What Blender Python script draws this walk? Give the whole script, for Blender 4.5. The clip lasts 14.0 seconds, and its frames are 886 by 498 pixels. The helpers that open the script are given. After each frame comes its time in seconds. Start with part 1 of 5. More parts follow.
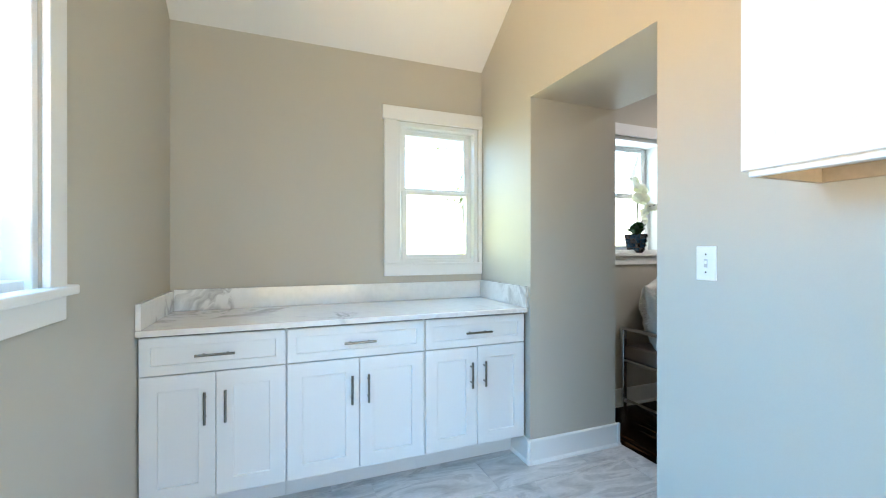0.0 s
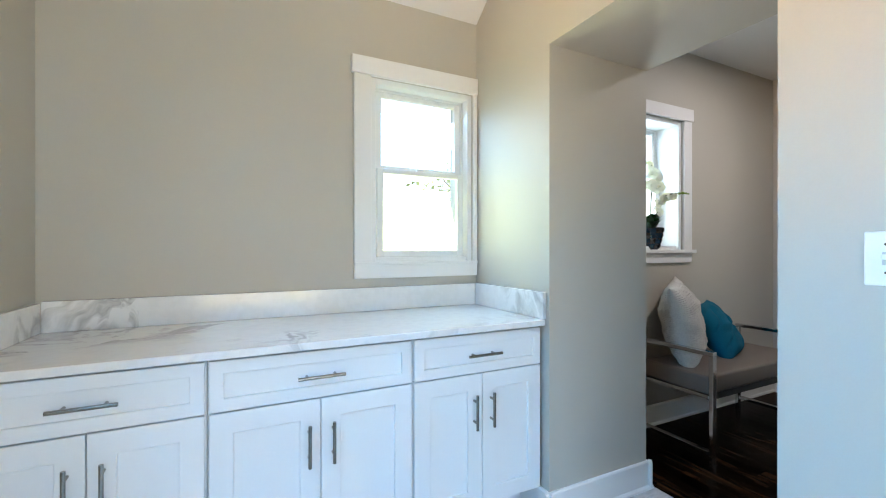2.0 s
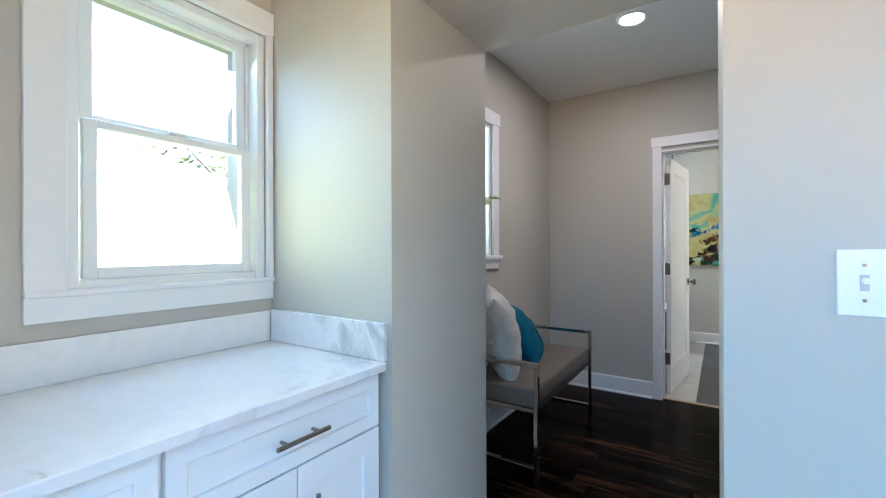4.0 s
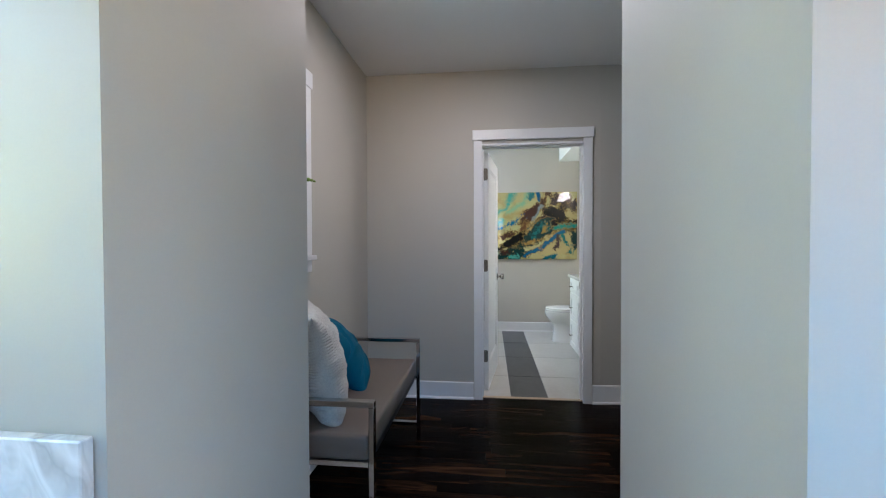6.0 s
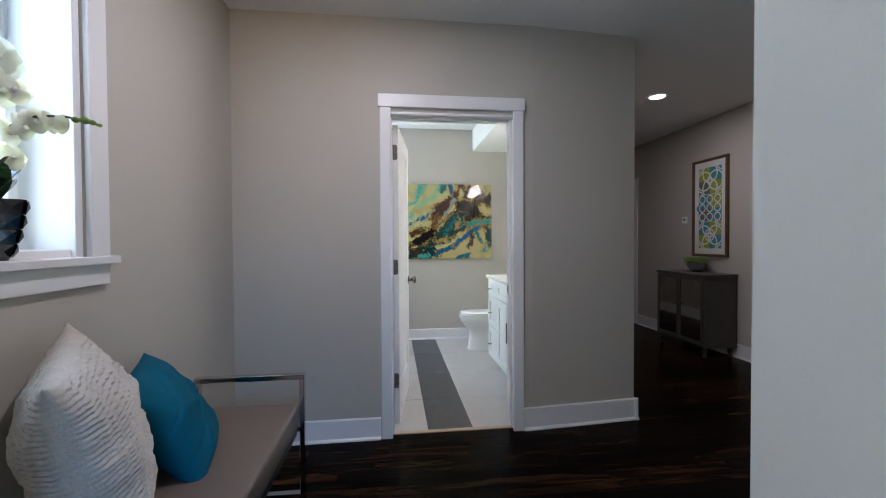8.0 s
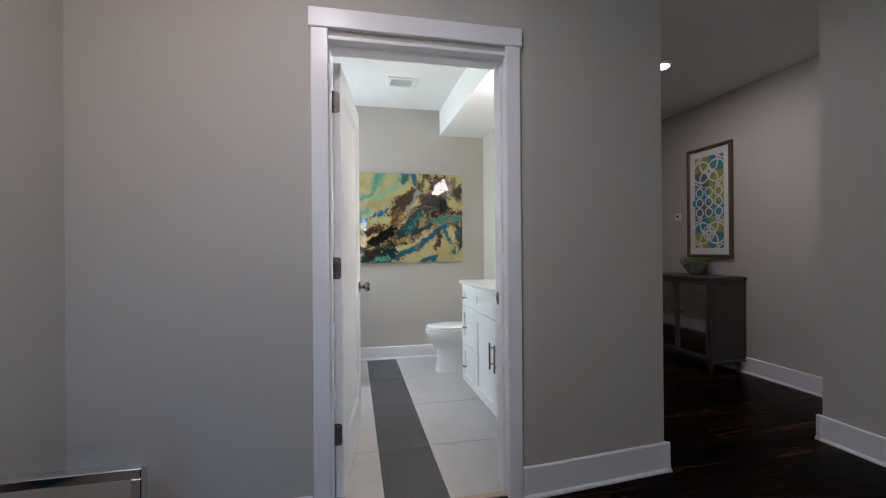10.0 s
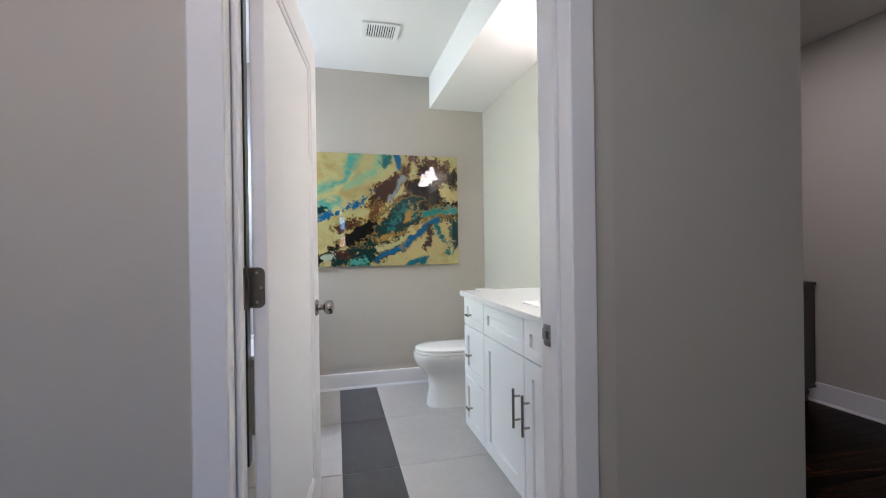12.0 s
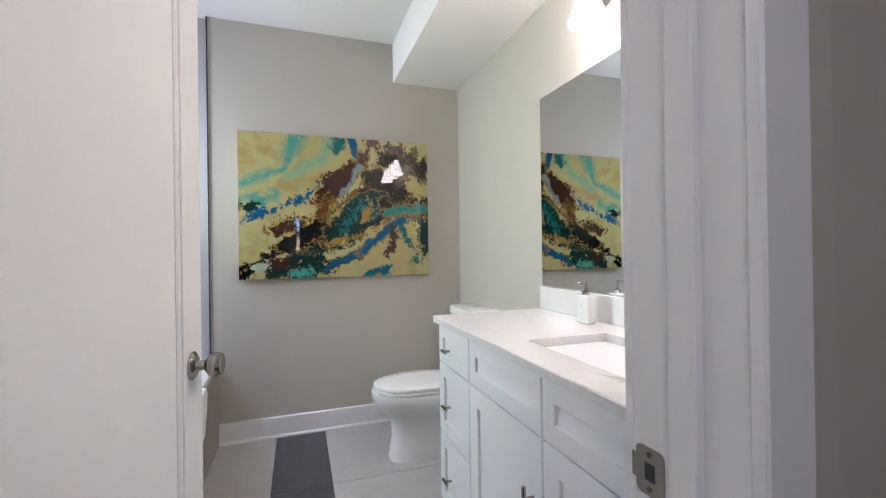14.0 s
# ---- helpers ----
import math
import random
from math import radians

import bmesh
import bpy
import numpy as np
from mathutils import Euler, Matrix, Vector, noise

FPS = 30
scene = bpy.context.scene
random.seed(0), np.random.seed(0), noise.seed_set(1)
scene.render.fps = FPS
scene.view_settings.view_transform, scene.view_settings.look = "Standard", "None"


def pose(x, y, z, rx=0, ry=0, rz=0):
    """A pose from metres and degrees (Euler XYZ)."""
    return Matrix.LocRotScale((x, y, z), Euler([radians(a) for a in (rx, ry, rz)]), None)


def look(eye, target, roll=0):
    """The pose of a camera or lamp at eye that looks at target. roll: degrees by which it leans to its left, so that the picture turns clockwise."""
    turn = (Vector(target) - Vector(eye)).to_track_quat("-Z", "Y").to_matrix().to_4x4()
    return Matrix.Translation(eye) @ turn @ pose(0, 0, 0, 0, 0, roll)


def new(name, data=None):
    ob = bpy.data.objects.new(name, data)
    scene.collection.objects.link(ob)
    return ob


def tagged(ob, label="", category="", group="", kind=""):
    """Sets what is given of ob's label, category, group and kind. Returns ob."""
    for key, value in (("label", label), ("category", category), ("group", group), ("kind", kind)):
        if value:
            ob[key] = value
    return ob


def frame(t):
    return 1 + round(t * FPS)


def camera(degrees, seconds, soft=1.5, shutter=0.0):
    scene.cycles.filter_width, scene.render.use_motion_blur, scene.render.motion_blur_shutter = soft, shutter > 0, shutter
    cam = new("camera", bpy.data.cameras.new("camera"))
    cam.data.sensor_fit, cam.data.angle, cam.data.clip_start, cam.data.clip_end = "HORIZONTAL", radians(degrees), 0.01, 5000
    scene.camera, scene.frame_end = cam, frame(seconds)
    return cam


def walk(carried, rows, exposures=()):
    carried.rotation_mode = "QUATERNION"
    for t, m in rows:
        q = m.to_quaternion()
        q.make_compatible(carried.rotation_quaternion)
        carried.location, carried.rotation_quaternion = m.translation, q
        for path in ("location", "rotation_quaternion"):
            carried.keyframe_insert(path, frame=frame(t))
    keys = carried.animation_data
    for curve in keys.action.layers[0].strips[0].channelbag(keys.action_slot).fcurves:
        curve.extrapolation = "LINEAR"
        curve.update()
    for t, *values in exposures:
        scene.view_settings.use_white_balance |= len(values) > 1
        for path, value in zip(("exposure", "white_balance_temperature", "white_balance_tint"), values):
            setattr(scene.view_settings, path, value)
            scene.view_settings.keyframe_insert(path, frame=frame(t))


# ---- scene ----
cam = camera(93.5, 14.0, soft=1.1)
PATH = [
    (0, (0.047, 0.033, 1.228), (0.782, 1.893, 1.225), -0.0),
    (0.5, (0.029, 0.180, 1.214), (0.732, 2.052, 1.207), 0.0),
    (1, (0.069, 0.334, 1.196), (0.763, 2.210, 1.195), 0.0),
    (1.5, (0.094, 0.499, 1.195), (0.849, 2.351, 1.193), 0.1),
    (2, (0.161, 0.640, 1.199), (1.051, 2.431, 1.197), 0.0),
    (2.5, (0.207, 0.807, 1.207), (1.303, 2.479, 1.210), 0.1),
    (3, (0.250, 0.950, 1.213), (1.560, 2.461, 1.220), 0.1),
    (5.5, (0.745, 1.502, 1.268), (2.697, 1.934, 1.238), -0.3),
    (6, (0.888, 1.554, 1.264), (2.876, 1.776, 1.229), -0.2),
    (6.5, (1.048, 1.586, 1.254), (3.048, 1.630, 1.224), -0.4),
    (7, (1.209, 1.603, 1.253), (3.207, 1.520, 1.218), -0.3),
    (7.5, (1.411, 1.612, 1.250), (3.403, 1.435, 1.211), -0.3),
    (8, (1.602, 1.600, 1.235), (3.587, 1.363, 1.197), -0.3),
    (8.5, (1.808, 1.592, 1.210), (3.787, 1.304, 1.178), -0.4),
    (11, (2.862, 1.449, 1.129), (4.805, 0.972, 1.135), -0.7),
    (11.5, (3.086, 1.426, 1.155), (5.025, 0.936, 1.153), -0.9),
    (12, (3.289, 1.398, 1.153), (5.226, 0.9, 1.149), -0.8),
    (12.5, (3.497, 1.346, 1.158), (5.43, 0.831, 1.156), -0.5),
    (13, (3.671, 1.296, 1.17), (5.604, 0.785, 1.168), -0.8),
    (13.5, (3.812, 1.261, 1.173), (5.732, 0.702, 1.172), -0.8),
    (14, (3.941, 1.236, 1.184), (5.831, 0.581, 1.189), -0.8),
]
EXPOSURES = [(0, 2.28, 6450, 14), (3, 2.26, 6100, 17), (5.5, 2.14, 5900, 19), (8.5, 2.22, 5850, 23), (11, 2.13, 6050, 26), (12.5, 2.20, 6050, 27), (14, 2.00, 6150, 29)]
walk(cam, [(t, look(eye, target, roll)) for t, eye, target, roll in PATH], EXPOSURES)

# ---- world, sun and lamps ----
world = bpy.data.worlds.new("world")
scene.world = world
world.use_nodes = True
wn = world.node_tree
sky = wn.nodes.new("ShaderNodeTexSky")
sky.sky_type, sky.sun_disc = "NISHITA", False
sky.sun_elevation, sky.sun_rotation = radians(53), radians(90)
wn.links.new(sky.outputs[0], wn.nodes["Background"].inputs[0])
wn.nodes["Background"].inputs[1].default_value = 0.15
sun = new("sun", bpy.data.lights.new("sun", "SUN"))
sun.data.energy, sun.data.angle, sun.data.color = 4.0, radians(0.5), (1.0, 0.95, 0.86)
sun.matrix_world = look((0, 0, 0), (-0.60, 0.0, -0.80))


def area_lamp(name, eye, target, width, height, watts, color, spread=180):
    lamp = new(name, bpy.data.lights.new(name, "AREA"))
    lamp.data.shape, lamp.data.size, lamp.data.size_y = "RECTANGLE", width, height
    lamp.data.energy, lamp.data.color = watts, color
    lamp.data.spread = radians(spread)
    lamp.matrix_world = look(eye, target)
    return lamp


# skylight falls into the openings from above, cool; light off the sunlit ground and trees rises into them, warm or green
area_lamp("sky_light_west", (-0.63, 0.93, 1.82), (0.6, 0.93, 0.45), 0.74, 0.44, 3.9, (0.13, 0.53, 1.0), 105)
area_lamp("ground_light_west", (-0.63, 0.93, 1.36), (0.6, 0.93, 2.6), 0.74, 0.40, 4.2, (1.0, 0.68, 0.36), 105)
area_lamp("sky_light_south", (0.45, -1.24, 1.75), (0.45, 0.4, 0.7), 1.40, 1.00, 2.3, (0.30, 0.64, 1.0), 120)
area_lamp("ground_light_south", (0.45, -1.24, 0.75), (0.45, 0.4, 2.0), 1.40, 0.90, 2.9, (1.0, 0.80, 0.46), 120)
area_lamp("sky_light_north", (1.063, 2.84, 1.83), (1.063, 1.4, 0.45), 0.52, 0.44, 1.05, (0.34, 0.66, 1.0), 120)
area_lamp("ground_light_north", (1.063, 2.84, 1.36), (1.063, 1.0, 2.1), 0.52, 0.40, 0.85, (0.88, 1.0, 0.42), 140)
area_lamp("sky_light_bath", (6.45, 2.66, 1.90), (5.7, 0.7, 0.9), 0.60, 0.38, 7.2, (0.68, 0.82, 1.0))
area_lamp("ground_light_bath", (6.45, 2.66, 1.50), (5.6, 0.2, 1.6), 0.60, 0.38, 2.5, (0.82, 1.0, 0.50), 110)
area_lamp("sky_light_hall", (2.68, 2.90, 1.88), (2.68, 1, 1.00), 0.62, 0.42, 2.0, (0.54, 0.80, 1.0))
area_lamp("ground_light_hall", (2.68, 2.90, 1.42), (2.68, 1, 2.2), 0.62, 0.42, 1.0, (0.94, 1.0, 0.76))
for lx, ly, watts in ((3.10, 1.65, 2.9), (5.36, -0.93, 2.1)):
    d = new("downlight_lamp", bpy.data.lights.new("downlight_lamp", "AREA"))
    d.data.shape, d.data.size, d.data.energy, d.data.color = "DISK", 0.10, watts, (1.0, 0.93, 0.88)
    d.matrix_world = look((lx, ly, 2.595), (lx, ly, 0))

# ---- materials ----
MATS = {}


def nodes_of(name):
    m = bpy.data.materials.new(name)
    m.use_nodes = True
    t = m.node_tree
    MATS[name] = m
    return m, t, t.nodes["Principled BSDF"]


def coords(t, scale=(1, 1, 1), rot=(0, 0, 0), space="Object"):
    c, mp = t.nodes.new("ShaderNodeTexCoord"), t.nodes.new("ShaderNodeMapping")
    mp.inputs["Scale"].default_value, mp.inputs["Rotation"].default_value = scale, rot
    t.links.new(c.outputs[space], mp.inputs[0])
    return mp.outputs[0]


def noise_tex(t, vec, scale, detail=4, rough=0.55, distort=0.0):
    n = t.nodes.new("ShaderNodeTexNoise")
    n.inputs["Scale"].default_value, n.inputs["Detail"].default_value = scale, detail
    n.inputs["Roughness"].default_value, n.inputs["Distortion"].default_value = rough, distort
    t.links.new(vec, n.inputs["Vector"])
    return n


def ramp(t, fac, stops):
    r = t.nodes.new("ShaderNodeValToRGB")
    els = r.color_ramp.elements
    while len(els) < len(stops):
        els.new(0.5)
    for e, (p, c) in zip(els, stops):
        e.position, e.color = p, (*c, 1)
    t.links.new(fac, r.inputs[0])
    return r.outputs[0]


def mix(t, fac, a, b, mode="MIX"):
    n = t.nodes.new("ShaderNodeMix")
    n.data_type, n.blend_type = "RGBA", mode
    for i, v in ((0, fac), (6, a), (7, b)):
        if hasattr(v, "is_linked"):
            t.links.new(v, n.inputs[i])
        elif i == 0:
            n.inputs[0].default_value = v
        else:
            n.inputs[i].default_value = (*v, 1)
    return n.outputs[2]


def bump(t, bsdf, height, strength, distance=0.002):
    b = t.nodes.new("ShaderNodeBump")
    b.inputs["Strength"].default_value, b.inputs["Distance"].default_value = strength, distance
    t.links.new(height, b.inputs["Height"])
    t.links.new(b.outputs[0], bsdf.inputs["Normal"])


def plain(name, color, rough=0.5, metal=0.0, vary=0.06, grain=60, relief=0.08, coat=0.0, big=1.3):
    """A painted, plastic or metal surface with faint mottling, grain and relief."""
    m, t, b = nodes_of(name)
    v = coords(t, space="Object")
    n1, n2 = noise_tex(t, v, big, 3), noise_tex(t, v, grain, 3)
    dark = tuple(c * (1 - vary) for c in color)
    c1 = ramp(t, n1.outputs[0], [(0.3, dark), (0.7, color)])
    c2 = mix(t, 0.35, c1, ramp(t, n2.outputs[0], [(0.35, tuple(c * (1 - vary) for c in color)), (0.65, tuple(min(1, c * (1 + vary * 0.5)) for c in color))]))
    t.links.new(c2, b.inputs["Base Color"])
    rr = t.nodes.new("ShaderNodeMapRange")
    rr.inputs[3].default_value, rr.inputs[4].default_value = max(0, rough - 0.05), min(1, rough + 0.05)
    t.links.new(n1.outputs[0], rr.inputs[0])
    t.links.new(rr.outputs[0], b.inputs["Roughness"])
    b.inputs["Metallic"].default_value, b.inputs["Coat Weight"].default_value = metal, coat
    if relief:
        bump(t, b, n2.outputs[0], relief)
    return m


plain("wall_paint", (0.50, 0.472, 0.412), 0.62, vary=0.03, grain=220, relief=0.07)
plain("ceiling_paint", (0.78, 0.77, 0.75), 0.75, vary=0.02, grain=200, relief=0.12)
plain("trim_paint", (0.80, 0.80, 0.79), 0.32, vary=0.02, grain=90, relief=0.03)
plain("cabinet_paint", (0.79, 0.80, 0.80), 0.34, vary=0.02, grain=120, relief=0.03)
plain("vinyl_white", (0.80, 0.81, 0.80), 0.30, vary=0.02, relief=0.02)
plain("porcelain", (0.82, 0.82, 0.80), 0.08, vary=0.01, relief=0.0, coat=0.5)
plain("nickel", (0.32, 0.30, 0.27), 0.22, 1.0, vary=0.08, grain=300, relief=0.04)
plain("chrome", (0.62, 0.64, 0.66), 0.10, 1.0, vary=0.04, relief=0.0)
plain("plate_white", (0.80, 0.80, 0.78), 0.35, vary=0.02, relief=0.0)
plain("raw_wood", (0.56, 0.42, 0.28), 0.6, vary=0.18, grain=40)
# near-black for shade painted into gaps, slots and holes; also the thermostat display
plain("dark_gap", (0.02, 0.022, 0.024), 0.7, vary=0.2)
plain("leather", (0.155, 0.120, 0.096), 0.42, vary=0.10, grain=260, relief=0.25)
plain("black_frame", (0.02, 0.02, 0.022), 0.4, vary=0.2)
plain("teal_cloth", (0.001, 0.102, 0.170), 0.75, vary=0.14, grain=420, relief=0.3, big=9)
plain("cream_cloth", (0.53, 0.50, 0.445), 0.85, vary=0.22, grain=130, relief=0.7, big=18)
plain("petal", (0.86, 0.86, 0.72), 0.55, vary=0.06, grain=60, big=20)
MATS["petal"].node_tree.nodes["Principled BSDF"].inputs["Subsurface Weight"].default_value = 0.6
MATS["petal"].node_tree.nodes["Principled BSDF"].inputs["Subsurface Radius"].default_value = (0.02, 0.02, 0.012)
MATS["teal_cloth"].node_tree.nodes["Principled BSDF"].inputs["Specular IOR Level"].default_value = 0.12
plain("aged_nickel", (0.17, 0.15, 0.13), 0.32, 1.0, vary=0.15, grain=200, relief=0.04)
plain("orchid_leaf", (0.020, 0.070, 0.022), 0.28, vary=0.35, grain=60, big=12)
plain("orchid_stem", (0.05, 0.06, 0.02), 0.5, vary=0.3)
plain("bud_green", (0.16, 0.26, 0.03), 0.45, vary=0.2, big=30)
plain("succulent", (0.16, 0.27, 0.05), 0.5, vary=0.35, big=25)
plain("leaf_outdoor", (0.21, 0.25, 0.05), 0.5, vary=0.35, big=2)
plain("bark", (0.14, 0.10, 0.07), 0.85, vary=0.35, grain=30, relief=0.6)
plain("console_wood", (0.105, 0.098, 0.088), 0.42, 0.25, vary=0.25, grain=80, relief=0.2)
plain("picture_frame", (0.16, 0.095, 0.05), 0.38, 0.2, vary=0.3, grain=60)
plain("mat_board", (0.74, 0.73, 0.70), 0.8, vary=0.03)
plain("print_lime", (0.38, 0.42, 0.05), 0.6, vary=0.35, big=12)
plain("print_teal", (0.06, 0.32, 0.38), 0.6, vary=0.4, big=12)
plain("print_grey", (0.16, 0.17, 0.16), 0.6, vary=0.4, big=12)
plain("print_white", (0.72, 0.73, 0.70), 0.6, vary=0.05)
plain("towel", (0.80, 0.80, 0.80), 0.9, vary=0.05, grain=300, relief=0.6)
plain("pot_glaze", (0.004, 0.030, 0.062), 0.14, vary=0.45, big=16, coat=0.6)
plain("pot_dark", (0.010, 0.016, 0.022), 0.14, vary=0.4, big=16, coat=0.6)
plain("grout_light", (0.52, 0.51, 0.50), 0.85, vary=0.08)
plain("sub_floor", (0.012, 0.008, 0.006), 0.8, vary=0.2)
# door colour with the warm light of a neighbouring room painted in
plain("warm_lit_door", (0.60, 0.46, 0.34), 0.4, vary=0.04)
plain("exterior", (0.42, 0.40, 0.37), 0.8, vary=0.1)
# near-black for the added wall behind the bathroom door's hinge gap
plain("backing_dark", (0.034, 0.037, 0.030), 0.35, vary=0.15, grain=40)
plain("deck_tile", (0.30, 0.26, 0.22), 0.35, vary=0.12, grain=30)
plain("shower_tile", (0.48, 0.48, 0.47), 0.25, vary=0.06)


def emitter(name, color, strength):
    m, t, b = nodes_of(name)
    b.inputs["Base Color"].default_value = (0.8, 0.8, 0.8, 1)
    b.inputs["Emission Color"].default_value = (*color, 1)
    b.inputs["Emission Strength"].default_value = strength


emitter("lamp_lens", (1.0, 0.95, 0.90), 2.5)
emitter("lamp_glass", (1.0, 0.91, 0.80), 7.2)


def glass(name):
    m, t, b = nodes_of(name)
    b.inputs["Base Color"].default_value, b.inputs["Roughness"].default_value = (1, 1, 1, 1), 0.0
    b.inputs["Transmission Weight"].default_value, b.inputs["IOR"].default_value = 1.0, 1.45


glass("pane_glass")
m, t, b = nodes_of("mirror")
b.inputs["Base Color"].default_value, b.inputs["Metallic"].default_value, b.inputs["Roughness"].default_value = (0.86, 0.88, 0.87, 1), 1.0, 0.01
m, t, b = nodes_of("antique_mirror")
b.inputs["Metallic"].default_value = 1.0
nz = noise_tex(t, coords(t), 9, 4)
t.links.new(ramp(t, nz.outputs[0], [(0.3, (0.62, 0.61, 0.57)), (0.7, (0.78, 0.77, 0.73))]), b.inputs["Base Color"])
b.inputs["Roughness"].default_value = 0.07

# white quartz with broad grey veins
m, t, b = nodes_of("quartz")
v = coords(t)
warp = noise_tex(t, v, 1.6, 4, 0.6, 0.8)
wv = mix(t, 0.42, v, warp.outputs["Color"])
vein = noise_tex(t, wv, 2.3, 5, 0.62, 1.6)
fine = noise_tex(t, v, 26, 4)
WHITE = (0.77, 0.765, 0.75)
veins = ramp(t, vein.outputs[0], [(0.50, WHITE), (0.56, (0.42, 0.41, 0.40)), (0.60, (0.56, 0.55, 0.535)), (0.66, WHITE)])
patch = ramp(t, noise_tex(t, v, 1.25, 3, 0.5, 0.6).outputs[0], [(0.475, (0, 0, 0)), (0.57, (1, 1, 1))])
col = mix(t, patch, WHITE, veins)
t.links.new(mix(t, 0.10, col, ramp(t, fine.outputs[0], [(0.4, (0.5, 0.5, 0.49)), (0.55, (0.8, 0.8, 0.79))])), b.inputs["Base Color"])
b.inputs["Roughness"].default_value, b.inputs["Coat Weight"].default_value = 0.16, 0.3

# porcelain floor tile with grey marble drift; each piece shifted by its own random
def drift_tile(name, stops, scale, rough, stretch, gloss=0.5, spread=0.05):
    m, t, b = nodes_of(name)
    info, add = t.nodes.new("ShaderNodeObjectInfo"), t.nodes.new("ShaderNodeVectorMath")
    mul = t.nodes.new("ShaderNodeMath")
    mul.operation, mul.inputs[1].default_value = "MULTIPLY", 37.0
    t.links.new(info.outputs["Random"], mul.inputs[0])
    t.links.new(coords(t, stretch, (0, 0, 0.5)), add.inputs[0])
    t.links.new(mul.outputs[0], add.inputs[1])
    n1 = noise_tex(t, add.outputs[0], scale, 5, 0.6, 1.4)
    n2 = noise_tex(t, add.outputs[0], scale * 14, 3)
    c = ramp(t, n1.outputs[0], stops)
    each = t.nodes.new("ShaderNodeMapRange")
    each.inputs[3].default_value, each.inputs[4].default_value = 1 - spread, 1 + spread
    t.links.new(info.outputs["Random"], each.inputs[0])
    shade = t.nodes.new("ShaderNodeVectorMath")
    shade.operation = "SCALE"
    t.links.new(c, shade.inputs[0])
    t.links.new(each.outputs[0], shade.inputs["Scale"])
    c = shade.outputs[0]
    t.links.new(mix(t, 0.08 if gloss > 0.2 else 0.03, c, ramp(t, n2.outputs[0], [(0.4, tuple(x * 0.6 for x in stops[0][1])), (0.6, stops[-1][1])])), b.inputs["Base Color"])
    b.inputs["Roughness"].default_value, b.inputs["Specular IOR Level"].default_value = rough, gloss
    bump(t, b, n2.outputs[0], 0.05)


drift_tile("marble_tile", [(0.30, (0.30, 0.29, 0.28)), (0.44, (0.48, 0.465, 0.45)), (0.54, (0.62, 0.60, 0.58)), (0.62, (0.42, 0.405, 0.395)), (0.75, (0.66, 0.64, 0.62))], 2.2, 0.30, (1.0, 2.6, 1))
drift_tile("light_tile", [(0.3, (0.47, 0.45, 0.42)), (0.7, (0.53, 0.51, 0.48))], 2.0, 0.38, (1, 1, 1))
drift_tile("slate_tile", [(0.3, (0.060, 0.061, 0.064)), (0.7, (0.082, 0.083, 0.086))], 3.0, 0.42, (1, 2, 1))
drift_tile("dark_plank", [(0.38, (0.0006, 0.0003, 0.0002)), (0.49, (0.0034, 0.0015, 0.0007)), (0.57, (0.014, 0.0062, 0.0027)), (0.72, (0.044, 0.020, 0.0088))], 2.4, 0.26, (5.5, 0.55, 1), 0.03, 0.85)

# fluid-paint abstract print under clear resin: poured strokes with torn edges over a cream ground
m, t, b = nodes_of("fluid_art")
ART_W, ART_H = 1.232, 0.934


def calc(op, a, c=None, vector=False):
    n = t.nodes.new("ShaderNodeVectorMath" if vector else "ShaderNodeMath")
    n.operation = op
    for k, v in enumerate((a, c)):
        if hasattr(v, "is_linked"):
            t.links.new(v, n.inputs[k])
        elif v is not None:
            n.inputs[k].default_value = v
    return n.outputs["Value"] if op in ("DOT_PRODUCT", "LENGTH") else n.outputs[0]


def scaled(vec, fac):
    n = t.nodes.new("ShaderNodeVectorMath")
    n.operation = "SCALE"
    t.links.new(vec, n.inputs[0])
    if hasattr(fac, "is_linked"):
        t.links.new(fac, n.inputs["Scale"])
    else:
        n.inputs["Scale"].default_value = fac
    return n.outputs[0]


art_at = coords(t)
swirl = scaled(calc("SUBTRACT", noise_tex(t, art_at, 2.6, 6, 0.62, 0.5).outputs["Color"], (0.5, 0.5, 0.5), True), 0.20)
here = calc("ADD", art_at, swirl, True)
torn = calc("ADD", calc("SUBTRACT", noise_tex(t, art_at, 11, 8, 0.72, 0.7).outputs[0], 0.5), calc("MULTIPLY", calc("SUBTRACT", noise_tex(t, art_at, 42, 6, 0.7, 0.5).outputs[0], 0.5), 0.45))
streak = noise_tex(t, coords(t, (1, 0.8, 3.2), (radians(38), 0, 0)), 5, 6, 0.6, 0.9).outputs[0]
CREAM, GOLD, BLACK = (0.44, 0.365, 0.155), (0.30, 0.19, 0.045), (0.004, 0.005, 0.005)
TEAL, BLUE, BROWN, PINE = (0.006, 0.13, 0.13), (0.006, 0.10, 0.21), (0.050, 0.019, 0.012), (0.004, 0.028, 0.026)
PALE, SEA = (0.43, 0.41, 0.185), (0.055, 0.30, 0.24)
paint = mix(t, ramp(t, streak, [(0.40, (0, 0, 0)), (0.62, (1, 1, 1))]), CREAM, PALE)
paint = mix(t, ramp(t, noise_tex(t, here, 5, 6, 0.65, 0.6).outputs[0], [(0.50, (0, 0, 0)), (0.66, (0.55, 0.55, 0.55))]), paint, GOLD)


